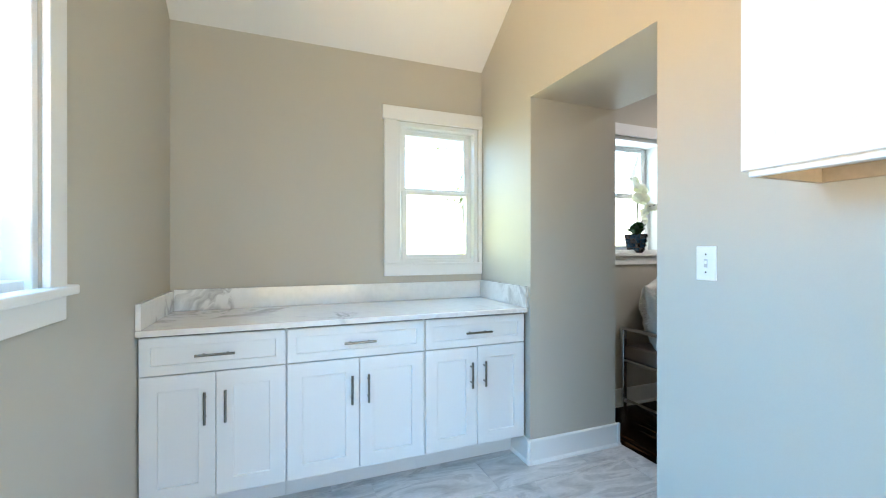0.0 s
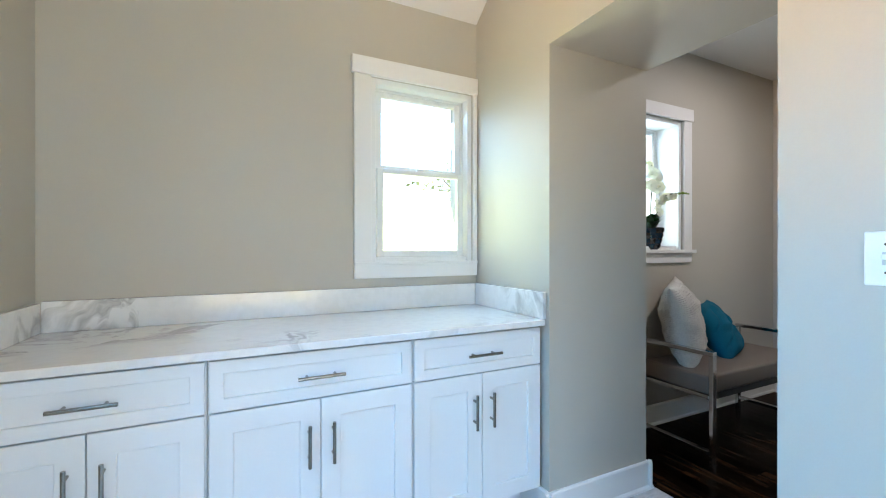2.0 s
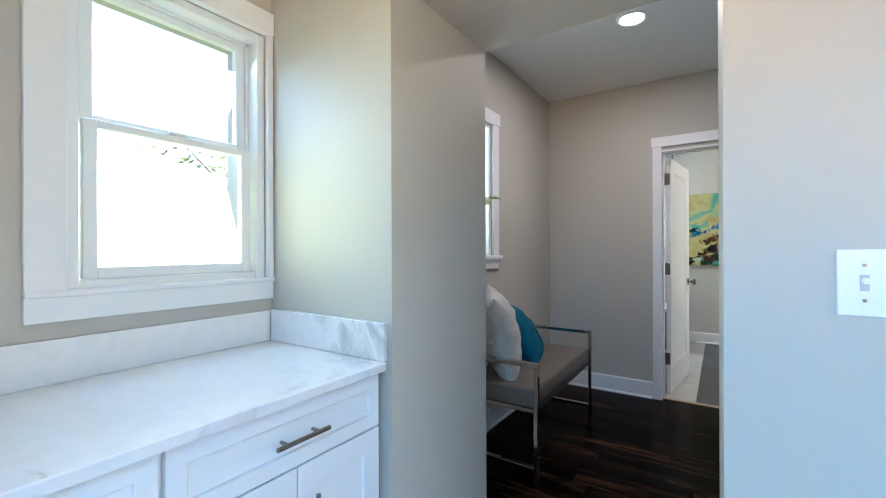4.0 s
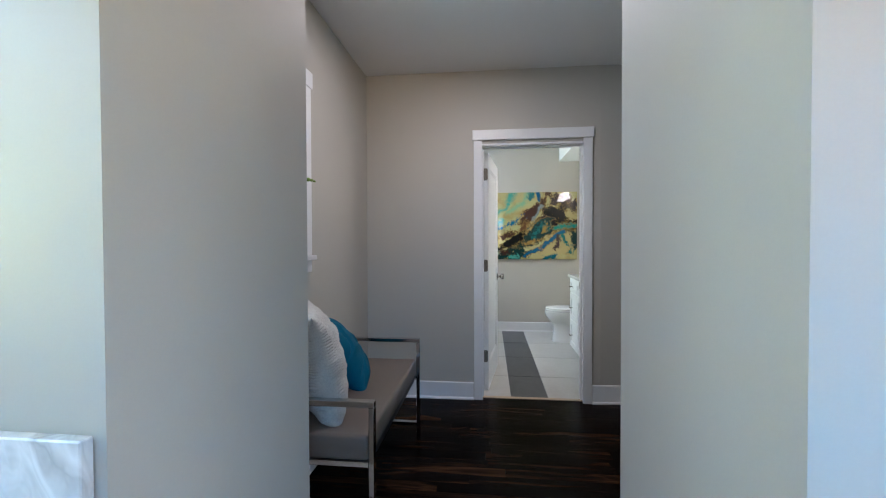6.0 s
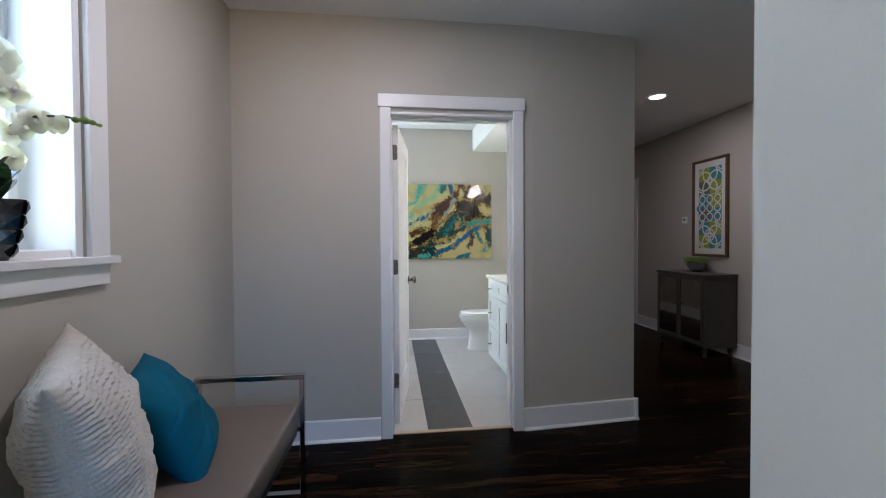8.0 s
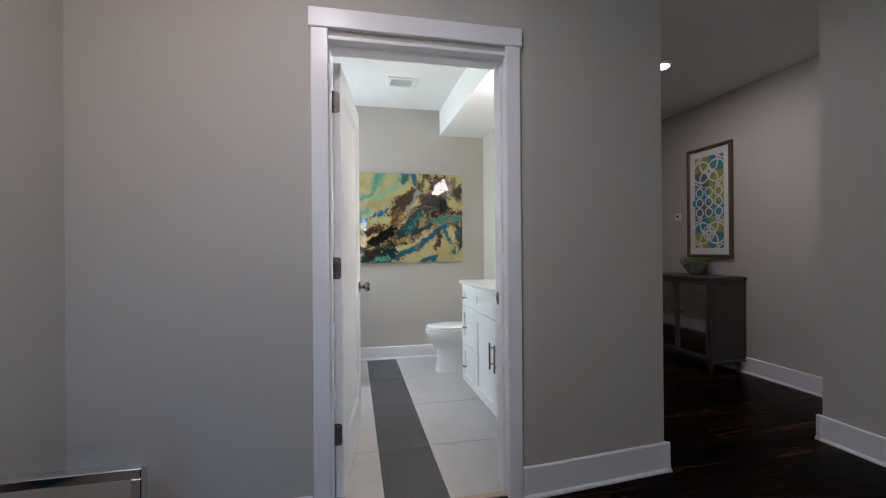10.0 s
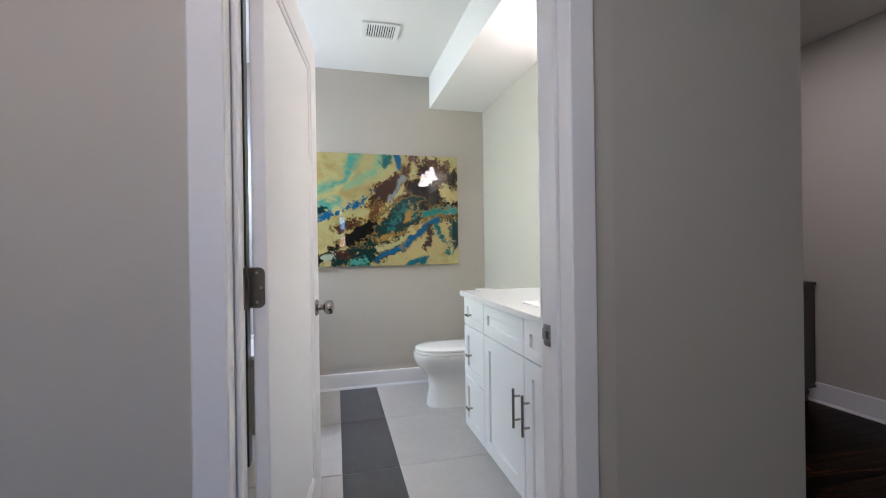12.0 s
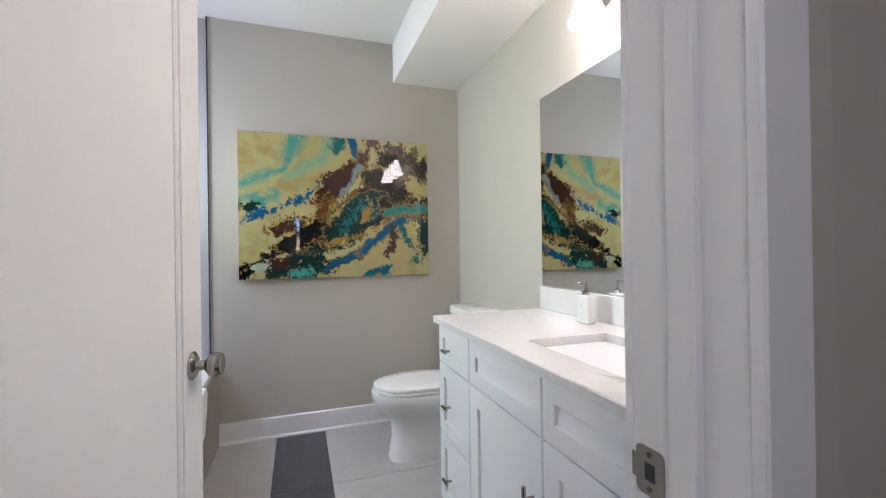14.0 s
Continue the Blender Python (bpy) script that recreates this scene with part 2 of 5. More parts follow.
def stroke(u0, v0, u1, v1, half, color, soft=0.012, rough=0.10, rim=None):
    """One poured stroke from u0, v0 to u1, v1 (fractions of the panel from its lower left), half its width in metres."""
    global paint
    a = Vector((0, (0.5 - u0) * ART_W, (v0 - 0.5) * ART_H))
    d = Vector((0, (0.5 - u1) * ART_W, (v1 - 0.5) * ART_H)) - a
    rel = calc("MULTIPLY", calc("SUBTRACT", here, tuple(a), True), (0, 1, 1), True)
    along = calc("DOT_PRODUCT", rel, tuple(d / max(d.length_squared, 1e-5)), True)
    clamp = t.nodes.new("ShaderNodeClamp")
    t.links.new(along, clamp.inputs[0])
    direct = t.nodes.new("ShaderNodeVectorMath")
    direct.operation, direct.inputs[0].default_value = "SCALE", tuple(d)
    t.links.new(clamp.outputs[0], direct.inputs["Scale"])
    far = calc("LENGTH", calc("SUBTRACT", rel, direct.outputs[0], True), None, True)
    far = calc("ADD", far, calc("MULTIPLY", torn, rough * 1.6))
    for grow, ink in ((0.011, rim), (0.0, color)):
        if ink:
            mask = t.nodes.new("ShaderNodeMapRange")
            mask.inputs[1].default_value, mask.inputs[2].default_value = half + grow + soft * 0.5, half + grow - soft * 0.5
            mask.inputs[3].default_value, mask.inputs[4].default_value = 0.0, 1.0
            t.links.new(far, mask.inputs[0])
            paint = mix(t, mask.outputs[0], paint, ink)


# pale sea-green drifts of the upper left corner
stroke(0.00, 0.66, 0.20, 0.76, 0.018, SEA, 0.05, 0.06)
stroke(0.20, 0.76, 0.29, 0.98, 0.020, SEA, 0.04, 0.06)
stroke(0.24, 0.70, 0.38, 0.80, 0.030, (0.20, 0.40, 0.24), 0.07, 0.08)
stroke(0.38, 0.80, 0.45, 0.98, 0.028, (0.20, 0.40, 0.24), 0.07, 0.08)
stroke(0.02, 0.56, 0.18, 0.58, 0.030, SEA, 0.05, 0.12)
stroke(0.00, 0.49, 0.05, 0.50, 0.028, PINE, 0.02, 0.16)
stroke(0.47, 0.93, 0.52, 0.95, 0.032, TEAL, 0.03, 0.12)
stroke(0.57, 0.97, 0.58, 0.87, 0.036, BLUE, 0.02, 0.08)
# the brown river and its blue beads
stroke(0.66, 0.99, 0.60, 0.80, 0.028, BROWN, 0.02, 0.14, GOLD)
stroke(0.55, 0.74, 0.41, 0.55, 0.074, BROWN, 0.015, 0.16, GOLD)
stroke(0.42, 0.52, 0.36, 0.34, 0.030, (0.11, 0.045, 0.018), 0.015, 0.22, GOLD)
stroke(0.18, 0.35, 0.30, 0.35, 0.044, BROWN, 0.012, 0.20, GOLD)
stroke(0.02, 0.44, 0.22, 0.49, 0.014, BLUE, 0.010, 0.16)
stroke(0.25, 0.50, 0.42, 0.63, 0.017, BLUE, 0.010, 0.16)
stroke(0.61, 0.80, 0.52, 0.55, 0.016, (0.22, 0.27, 0.27), 0.02, 0.10)
stroke(0.70, 0.70, 0.57, 0.45, 0.056, (0.022, 0.012, 0.010), 0.015, 0.16, GOLD)
# the dark mass from the lower left to the upper right
stroke(0.20, 0.06, 0.50, 0.28, 0.075, PINE, 0.012, 0.30, GOLD)
stroke(0.42, 0.24, 0.76, 0.54, 0.120, PINE, 0.012, 0.34, GOLD)
stroke(0.70, 0.46, 1.00, 0.46, 0.085, PINE, 0.012, 0.34, GOLD)
stroke(0.76, 0.56, 0.90, 0.78, 0.150, (0.012, 0.012, 0.010), 0.012, 0.42, GOLD)
stroke(0.00, 0.03, 0.24, 0.22, 0.044, BLACK, 0.008, 0.20, GOLD)
stroke(0.24, 0.22, 0.54, 0.44, 0.056, BLACK, 0.008, 0.18, GOLD)
stroke(0.50, 0.33, 0.78, 0.56, 0.108, PINE, 0.012, 0.16, GOLD)
stroke(0.78, 0.54, 0.98, 0.50, 0.080, BLACK, 0.012, 0.18, GOLD)
stroke(0.72, 0.72, 0.82, 0.62, 0.085, BLACK, 0.010, 0.22, GOLD)
stroke(0.72, 0.90, 0.97, 0.80, 0.072, (0.020, 0.012, 0.009), 0.010, 0.30, GOLD)
stroke(0.83, 0.97, 0.92, 0.86, 0.026, BROWN, 0.010, 0.26, GOLD)
stroke(0.52, 0.38, 0.70, 0.50, 0.030, TEAL, 0.04, 0.42)
stroke(0.76, 0.46, 0.97, 0.50, 0.032, (0.010, 0.20, 0.17), 0.02, 0.16, GOLD)
stroke(0.97, 0.36, 0.96, 0.22, 0.055, PINE, 0.015, 0.20)
stroke(0.92, 0.66, 0.98, 0.62, 0.034, CREAM, 0.02, 0.30)
stroke(0.70, 0.52, 0.62, 0.40, 0.010, GOLD, 0.010, 0.26)
stroke(0.40, 0.24, 0.70, 0.34, 0.008, GOLD, 0.010, 0.20)
# cream shore with the long blue stroke, and blots along the lower edge
stroke(0.66, 0.08, 0.86, 0.22, 0.095, CREAM, 0.02, 0.16)
stroke(0.44, 0.16, 0.66, 0.27, 0.024, PALE, 0.012, 0.14)
stroke(0.42, 0.06, 0.62, 0.20, 0.026, BLUE, 0.012, 0.10, BLACK)
stroke(0.62, 0.20, 0.86, 0.40, 0.026, BLUE, 0.012, 0.10, GOLD)
stroke(0.80, 0.30, 0.79, 0.20, 0.016, (0.05, 0.03, 0.025), 0.010, 0.26)
stroke(0.86, 0.32, 0.92, 0.12, 0.022, TEAL, 0.02, 0.22)
stroke(0.66, 0.03, 0.74, 0.05, 0.040, (0.006, 0.12, 0.16), 0.02, 0.16)
stroke(0.38, 0.10, 0.30, 0.03, 0.055, PINE, 0.015, 0.22)
stroke(0.17, 0.12, 0.25, 0.10, 0.034, BROWN, 0.012, 0.22)
stroke(0.09, 0.07, 0.14, 0.10, 0.026, (0.36, 0.42, 0.30), 0.02, 0.20)
stroke(0.29, 0.04, 0.34, 0.05, 0.022, SEA, 0.02, 0.18)
t.links.new(paint, b.inputs["Base Color"])
b.inputs["Roughness"].default_value, b.inputs["Specular IOR Level"].default_value = 0.4, 0.0
b.inputs["Coat Weight"].default_value, b.inputs["Coat Roughness"].default_value = 0.7, 0.02

# outdoor ground
m, t, b = nodes_of("lawn")
n1, n2 = noise_tex(t, coords(t), 0.4, 4), noise_tex(t, coords(t), 30, 4)
t.links.new(mix(t, 0.4, ramp(t, n1.outputs[0], [(0.3, (0.06, 0.11, 0.025)), (0.7, (0.12, 0.16, 0.05))]), ramp(t, n2.outputs[0], [(0.3, (0.03, 0.06, 0.015)), (0.7, (0.12, 0.17, 0.05))])), b.inputs["Base Color"])
b.inputs["Roughness"].default_value = 0.9

# ---- building helpers ----
ORIGIN = {}


def box(bm, x0, x1, y0, y1, z0, z1, bevel=0.0, seg=1):
    g = bmesh.ops.create_cube(bm, size=1.0, matrix=Matrix.Translation(((x0 + x1) / 2, (y0 + y1) / 2, (z0 + z1) / 2)) @ Matrix.Diagonal((abs(x1 - x0), abs(y1 - y0), abs(z1 - z0), 1)))
    if bevel:
        edges = list({e for v in g["verts"] for e in v.link_edges})
        bmesh.ops.bevel(bm, geom=edges, offset=bevel, segments=seg, affect="EDGES", profile=0.5)
    return bm


def boxes(*specs, bevel=0.0, seg=1):
    bm = bmesh.new()
    for s in specs:
        box(bm, *s, bevel=bevel, seg=seg)
    return bm


def tube(bm, p, q, r, r2=None, seg=12):
    p, q = Vector(p), Vector(q)
    m = Matrix.Translation((p + q) / 2) @ (q - p).to_track_quat("Z", "Y").to_matrix().to_4x4()
    bmesh.ops.create_cone(bm, cap_ends=True, segments=seg, radius1=r, radius2=r if r2 is None else r2, depth=(q - p).length, matrix=m)
    return bm


def loft(bm, rings, cap=True):
    """Skin between closed rings of points, all of one length."""
    rows = [[bm.verts.new(p) for p in ring] for ring in rings]
    n = len(rows[0])
    for a, b2 in zip(rows, rows[1:]):
        for i in range(n):
            bm.faces.new((a[i], a[(i + 1) % n], b2[(i + 1) % n], b2[i]))
    if cap:
        bm.faces.new(rows[0][::-1])
        bm.faces.new(rows[-1])
    return bm


def oval(cx, cy, z, a, b2, n=28, power=2.0):
    out = []
    for i in range(n):
        c, s = math.cos(2 * math.pi * i / n), math.sin(2 * math.pi * i / n)
        out.append((cx + a * math.copysign(abs(c) ** (2 / power), c), cy + b2 * math.copysign(abs(s) ** (2 / power), s), z))
    return out


def lathe(bm, cx, cy, profile, n=24):
    return loft(bm, [oval(cx, cy, z, max(r, 0.0005), max(r, 0.0005), n) for r, z in profile])


def finish(bm, name, mat, smooth=False):
    bmesh.ops.recalc_face_normals(bm, faces=bm.faces)
    me = bpy.data.meshes.new(name)
    bm.to_mesh(me)
    bm.free()
    me.materials.append(MATS[mat])
    if smooth:
        me.shade_smooth()
        me.set_sharp_from_angle(angle=radians(40))
    return me


SHIFT = Vector((0, 0, 0))


def thing(name, at, label, category, group=""):
    ob = new(name)
    ob.location, ob.empty_display_size = Vector(at) + SHIFT, 0.1
    ORIGIN[ob] = Vector(at)
    return tagged(ob, label, category, group)


def part(name, bm, material, parent, label="", smooth=False):
    """One mesh, built at its place in the world, under a thing or a part."""
    o = ORIGIN[parent]
    bmesh.ops.translate(bm, verts=bm.verts, vec=-o)
    ob = new(name, finish(bm, name, material, smooth))
    ob.parent = parent
    ORIGIN[ob] = o
    return tagged(ob, label)


def solid(name, bm, material, label, category, group="", kind="", smooth=False):
    """A thing or a piece of the setting in one mesh."""
    vs = [v.co for v in bm.verts]
    lo = Vector((min(c[i] for c in vs) for i in range(3)))
    hi = Vector((max(c[i] for c in vs) for i in range(3)))
    o = Vector(((lo.x + hi.x) / 2, (lo.y + hi.y) / 2, lo.z)) if kind != "structure" else Vector((0, 0, 0))
    bmesh.ops.translate(bm, verts=bm.verts, vec=-o)
    ob = new(name, finish(bm, name, material, smooth))
    ob.location = o
    ORIGIN[ob] = o
    return tagged(ob, label, category, group, kind)


# ---- the large structure ----
def wall(name, bm, label, mat="wall_paint"):
    return solid(name, bm, mat, label, "wall", kind="structure")


GREY = "warm grey painted drywall, smooth eggshell finish"
TOP = 4.2
wall("wall_north_1", boxes((-0.65, 0.767, 2.68, 2.95, 0, 2.75), (1.360, 1.386, 2.68, 2.95, 0, 2.75), (0.767, 1.360, 2.68, 2.95, 0, 1.127), (0.767, 1.360, 2.68, 2.95, 2.065, 2.75)), GREY)
wall("wall_west", boxes((-0.65, -0.50, -1.25, 0.50, 0, TOP), (-0.65, -0.50, 1.362, 2.95, 0, TOP), (-0.65, -0.50, 0.50, 1.362, 0, 1.125), (-0.65, -0.50, 0.50, 1.362, 2.075, TOP)), GREY)
wall("wall_south_1", boxes((-0.65, -0.35, -1.25, -1.10, 0, TOP), (1.25, 1.90, -1.25, -1.10, 0, TOP), (-0.35, 1.25, -1.25, -1.10, 2.35, TOP), (-0.35, 1.25, -1.25, -1.10, 0, 0.12)), GREY)
# the thick wall between pantry and hall, with its deep opening
bm = bmesh.new()
v0 = [bm.verts.new(p) for p in ((1.385, -1.30, 0), (2.008, -1.30, 0), (2.008, 1.216, 0), (1.385, 1.206, 0))]
v1 = [bm.verts.new(Vector(a.co) + Vector((0, 0, TOP))) for a in v0]
bm.faces.new(v0[::-1]), bm.faces.new(v1)
for i in range(4):
    bm.faces.new((v0[i], v0[(i + 1) % 4], v1[(i + 1) % 4], v1[i]))
wall("wall_middle_1", bm, GREY + ", thick wall beside the deep opening")
wall("wall_middle_2", boxes((1.386, 2.008, 2.062, 2.95, 0, TOP)), GREY + ", thick wall beside the deep opening")
wall("wall_middle_3", boxes((1.3853, 2.0077, 1.18, 2.063, 2.092, TOP)), GREY + ", header over the deep opening")
WX0, WX1, WZ0, WZ1 = 2.34, 3.026, 1.188, 2.110
wall("wall_north_2", boxes((2.008, WX0, 2.552, 2.95, 0, 2.7), (WX1, 4.222, 2.552, 2.95, 0, 2.7), (WX0, WX1, 2.552, 2.95, 0, WZ0), (WX0, WX1, 2.552, 2.95, WZ1, 2.7)), GREY)
DY0, DY1, DZ = 0.812, 1.628, 2.040
EX0, EX1 = 4.222, 4.372
wall("wall_east_1", boxes((EX0, EX1, 0.700, DY0, 0, 2.8), (EX0, EX1, DY1, 2.95, 0, 2.8), (EX0, EX1, DY0, DY1, DZ, 2.8)), GREY)
bm = bmesh.new()
loft(bm, [[(EX0, 0.700, z), (EX1, 0.700, z), (EX1, -0.044, z), (4.290, -0.044, z)] for z in (0, 2.8)])
wall("wall_east_5", bm, GREY + ", end of the wall at the corridor corner")
wall("wall_south_2", boxes((1.95, 4.365, -2.0, -1.19, 0, 2.7)), GREY)
wall("wall_south_3", boxes((4.365, 7.425, -2.12, -1.975, 0, 2.7), (8.205, 8.6, -2.12, -1.975, 0, 2.7), (7.425, 8.205, -2.12, -1.975, 2.05, 2.7)), GREY)
wall("wall_east_2", boxes((8.6, 8.75, -2.12, 0.2, 0, 2.7)), GREY)
wall("wall_middle_4", boxes((4.372, 8.6, -0.044, 0.104, 0, 2.8)), GREY)
wall("wall_east_3", boxes((6.83, 6.98, 0.104, 1.750, 0, 2.8)), GREY)
wall("wall_east_4", boxes((6.86, 6.98, 1.750, 2.7, 0, 2.8)), "pale grey tiled bath alcove wall", "shower_tile")
wall("wall_north_3", boxes((4.372, 6.10, 2.55, 2.70, 0, 2.8), (6.80, 6.98, 2.55, 2.70, 0, 2.8), (6.10, 6.80, 2.55, 2.70, 0, 1.28), (6.10, 6.80, 2.55, 2.70, 2.12, 2.8)), GREY)
# made-up wall, only there to keep the strip beside the door hinges dark
wall("wall_middle_5", boxes((5.70, 5.78, 1.86, 2.549, 0, 2.66)), "dark wall added to darken the view through the hinge gap", "backing_dark")
# vaulted ceiling of the pantry
bm = bmesh.new()
prof = [(2.95, 2.47 - 0.69 * 0.27), (0.80, 2.47 + 0.69 * 1.88), (-1.25, 2.47 + 0.69 * 1.88 - 0.69 * 2.05), (-1.25, 2.65 + 0.69 * 1.88 - 0.69 * 2.05), (0.80, 2.66 + 0.69 * 1.88), (2.95, 2.65 - 0.69 * 0.27)]
loft(bm, [[(x, y, z) for y, z in prof] for x in (-0.66, 1.70)])
solid("ceiling_1", bm, "ceiling_paint", "white painted vaulted drywall ceiling", "ceiling", kind="structure")
solid("ceiling_2", boxes((1.72, 4.28, -2.12, 2.96, 2.615, 2.73), (4.28, 8.75, -2.12, 0.04, 2.615, 2.73)), "ceiling_paint", "flat white drywall ceiling over hall and corridor", "ceiling", kind="structure")
solid("ceiling_3", boxes((4.29, 6.99, 0.05, 2.72, 2.640, 2.77)), "ceiling_paint", "flat white bathroom ceiling", "ceiling", kind="structure")
solid("ceiling_4", boxes((4.373, 6.829, 0.105, 0.592, 2.368, 2.639)), "ceiling_paint", "white boxed soffit along the bathroom wall", "soffit", kind="structure")
FLOOR_A = solid("floor_1", boxes((-0.65, 2.05, -1.25, 2.95, -0.12, -0.003)), "grout_light", "grey marble-look porcelain tile floor", "floor", kind="structure")
FLOOR_B = solid("floor_2", boxes((2.05, 4.285, -2.12, 2.95, -0.12, -0.006), (4.285, 8.75, -2.12, 0.05, -0.12, -0.006)), "sub_floor", "dark espresso hardwood plank floor", "floor", kind="structure")
FLOOR_C = solid("floor_3", boxes((4.285, 6.98, 0.05, 2.70, -0.12, -0.003)), "grout_light", "pale porcelain tile floor with a dark tile strip", "floor", kind="structure")
solid("threshold", boxes((4.258, 4.292, DY0 + 0.012, DY1 - 0.012, -0.004, 0.006), bevel=0.002), "raw_wood", "thin brass-coloured wood threshold strip", "threshold", kind="structure")
solid("ground", boxes((-400, 400, -400, 400, -0.7, -0.5)), "lawn", "lawn around the house", "ground", kind="structure")


def skirting(name, p, q, out, h=0.135):
    """Baseboard with a shoe moulding from p to q, standing out from the wall along out."""
    p, q, o = Vector((*p, 0)), Vector((*q, 0)), Vector((*out, 0))
    bm = bmesh.new()
    shape = [(0, 0.0), (0.026, 0.0), (0.025, 0.009), (0.016, 0.018), (0.0145, 0.018), (0.0145, h - 0.006), (0.010, h), (0, h)]
    loft(bm, [[tuple(e + o * a + Vector((0, 0, z))) for a, z in shape] for e in (p, q)])
    return solid(name, bm, "trim_paint", "white painted baseboard with shoe moulding", "baseboard", kind="structure")


skirting("baseboard_1", (1.358, 2.062), (2.034, 2.062), (0, -1))
skirting("baseboard_2", (1.360, 1.2055), (2.034, 1.2165), (0, 1))
skirting("baseboard_3", (2.008, 1.242), (2.008, -1.19), (1, 0))
skirting("baseboard_4", (1.385, 1.19), (1.385, -1.10), (-1, 0))
skirting("baseboard_5", (1.385, 2.25), (1.385, 2.036), (-1, 0))
skirting("baseboard_6", (2.008, 2.036), (2.008, 2.552), (1, 0))
skirting("baseboard_7", (2.008, 2.552), (4.222, 2.552), (0, -1))
skirting("baseboard_8", (4.222, 2.552), (4.222, 1.683), (-1, 0))
skirting("baseboard_9", (4.222, 0.762), (4.290, -0.070), (-1, 0), 0.145)
skirting("baseboard_10", (4.262, -0.044), (8.6, -0.044), (0, -1), 0.145)
skirting("baseboard_11", (2.008, -1.19), (4.391, -1.19), (0, 1), 0.145)
skirting("baseboard_12", (4.365, -1.164), (4.365, -1.975), (1, 0), 0.145)
skirting("baseboard_13", (4.365, -1.975), (7.34, -1.975), (0, 1), 0.145)
skirting("baseboard_14", (6.83, 0.104), (6.83, 1.750), (-1, 0), 0.13)
skirting("baseboard_15", (-0.50, 2.10), (-0.50, -1.10), (1, 0))


def casing(name, at, u, out, u0, u1, z1, w=0.094, head=0.080, over=0.010, z0=0.0):
    """Flat door casing with a plain, slightly wider head board; at: a point of the wall's face; u: along it, out: off it."""
    u, o, at = Vector((*u, 0)), Vector((*out, 0)), Vector((*at, 0))
    ob = thing(name, at, "white flat door casing with a plain wider head board", "door casing")
    tagged(ob, kind="structure")

    def slab(nm, a, b2, z0_, z1_, th):
        bm = boxes((a, b2, 0.0, th, z0_, z1_), bevel=0.003)
        mat = Matrix((( u.x, o.x, 0, at.x), (u.y, o.y, 0, at.y), (0, 0, 1, 0), (0, 0, 0, 1)))
        bmesh.ops.transform(bm, matrix=mat, verts=bm.verts)
        part(nm, bm, "trim_paint", ob)
    slab("side_board", u0 - w, u0, z0, z1, 0.018)
    slab("side_board", u1, u1 + w, z0, z1, 0.018)
    slab("head_board", u0 - w - over, u1 + w + over, z1, z1 + head, 0.024)
    return ob


casing("door_trim_1", (EX0, 0), (0, 1), (-1, 0), 0.833, 1.610, 2.063, 0.068)
casing("door_trim_2", (EX1, 0), (0, 1), (1, 0), 0.827, 1.613, 2.063, 0.079)
casing("door_trim_3", (0, -1.975), (1, 0), (0, 1), 7.440, 8.190, 2.060)
# jamb lining of the bathroom doorway with its stop
JX0, JX1, JY0, JY1, JZ = EX0 - 0.003, EX1 + 0.003, 0.827, 1.613, 2.024
solid("door_jamb", boxes((JX0, JX1, DY0, JY0, 0.001, JZ - 0.0001), (JX0, JX1, JY1, DY1, 0.001, JZ - 0.0001), (JX0, JX1, DY0, DY1, JZ, DZ),
                         (4.272, 4.308, JY0, JY0 + 0.013, 0.001, JZ - 0.0001), (4.272, 4.308, JY1 - 0.013, JY1, 0.001, JZ - 0.0001), (4.272, 4.308, JY0 + 0.013, JY1 - 0.013, JZ - 0.013, JZ - 0.0001), bevel=0.002), "trim_paint", "white painted door jamb with stop", "door jamb", kind="structure")

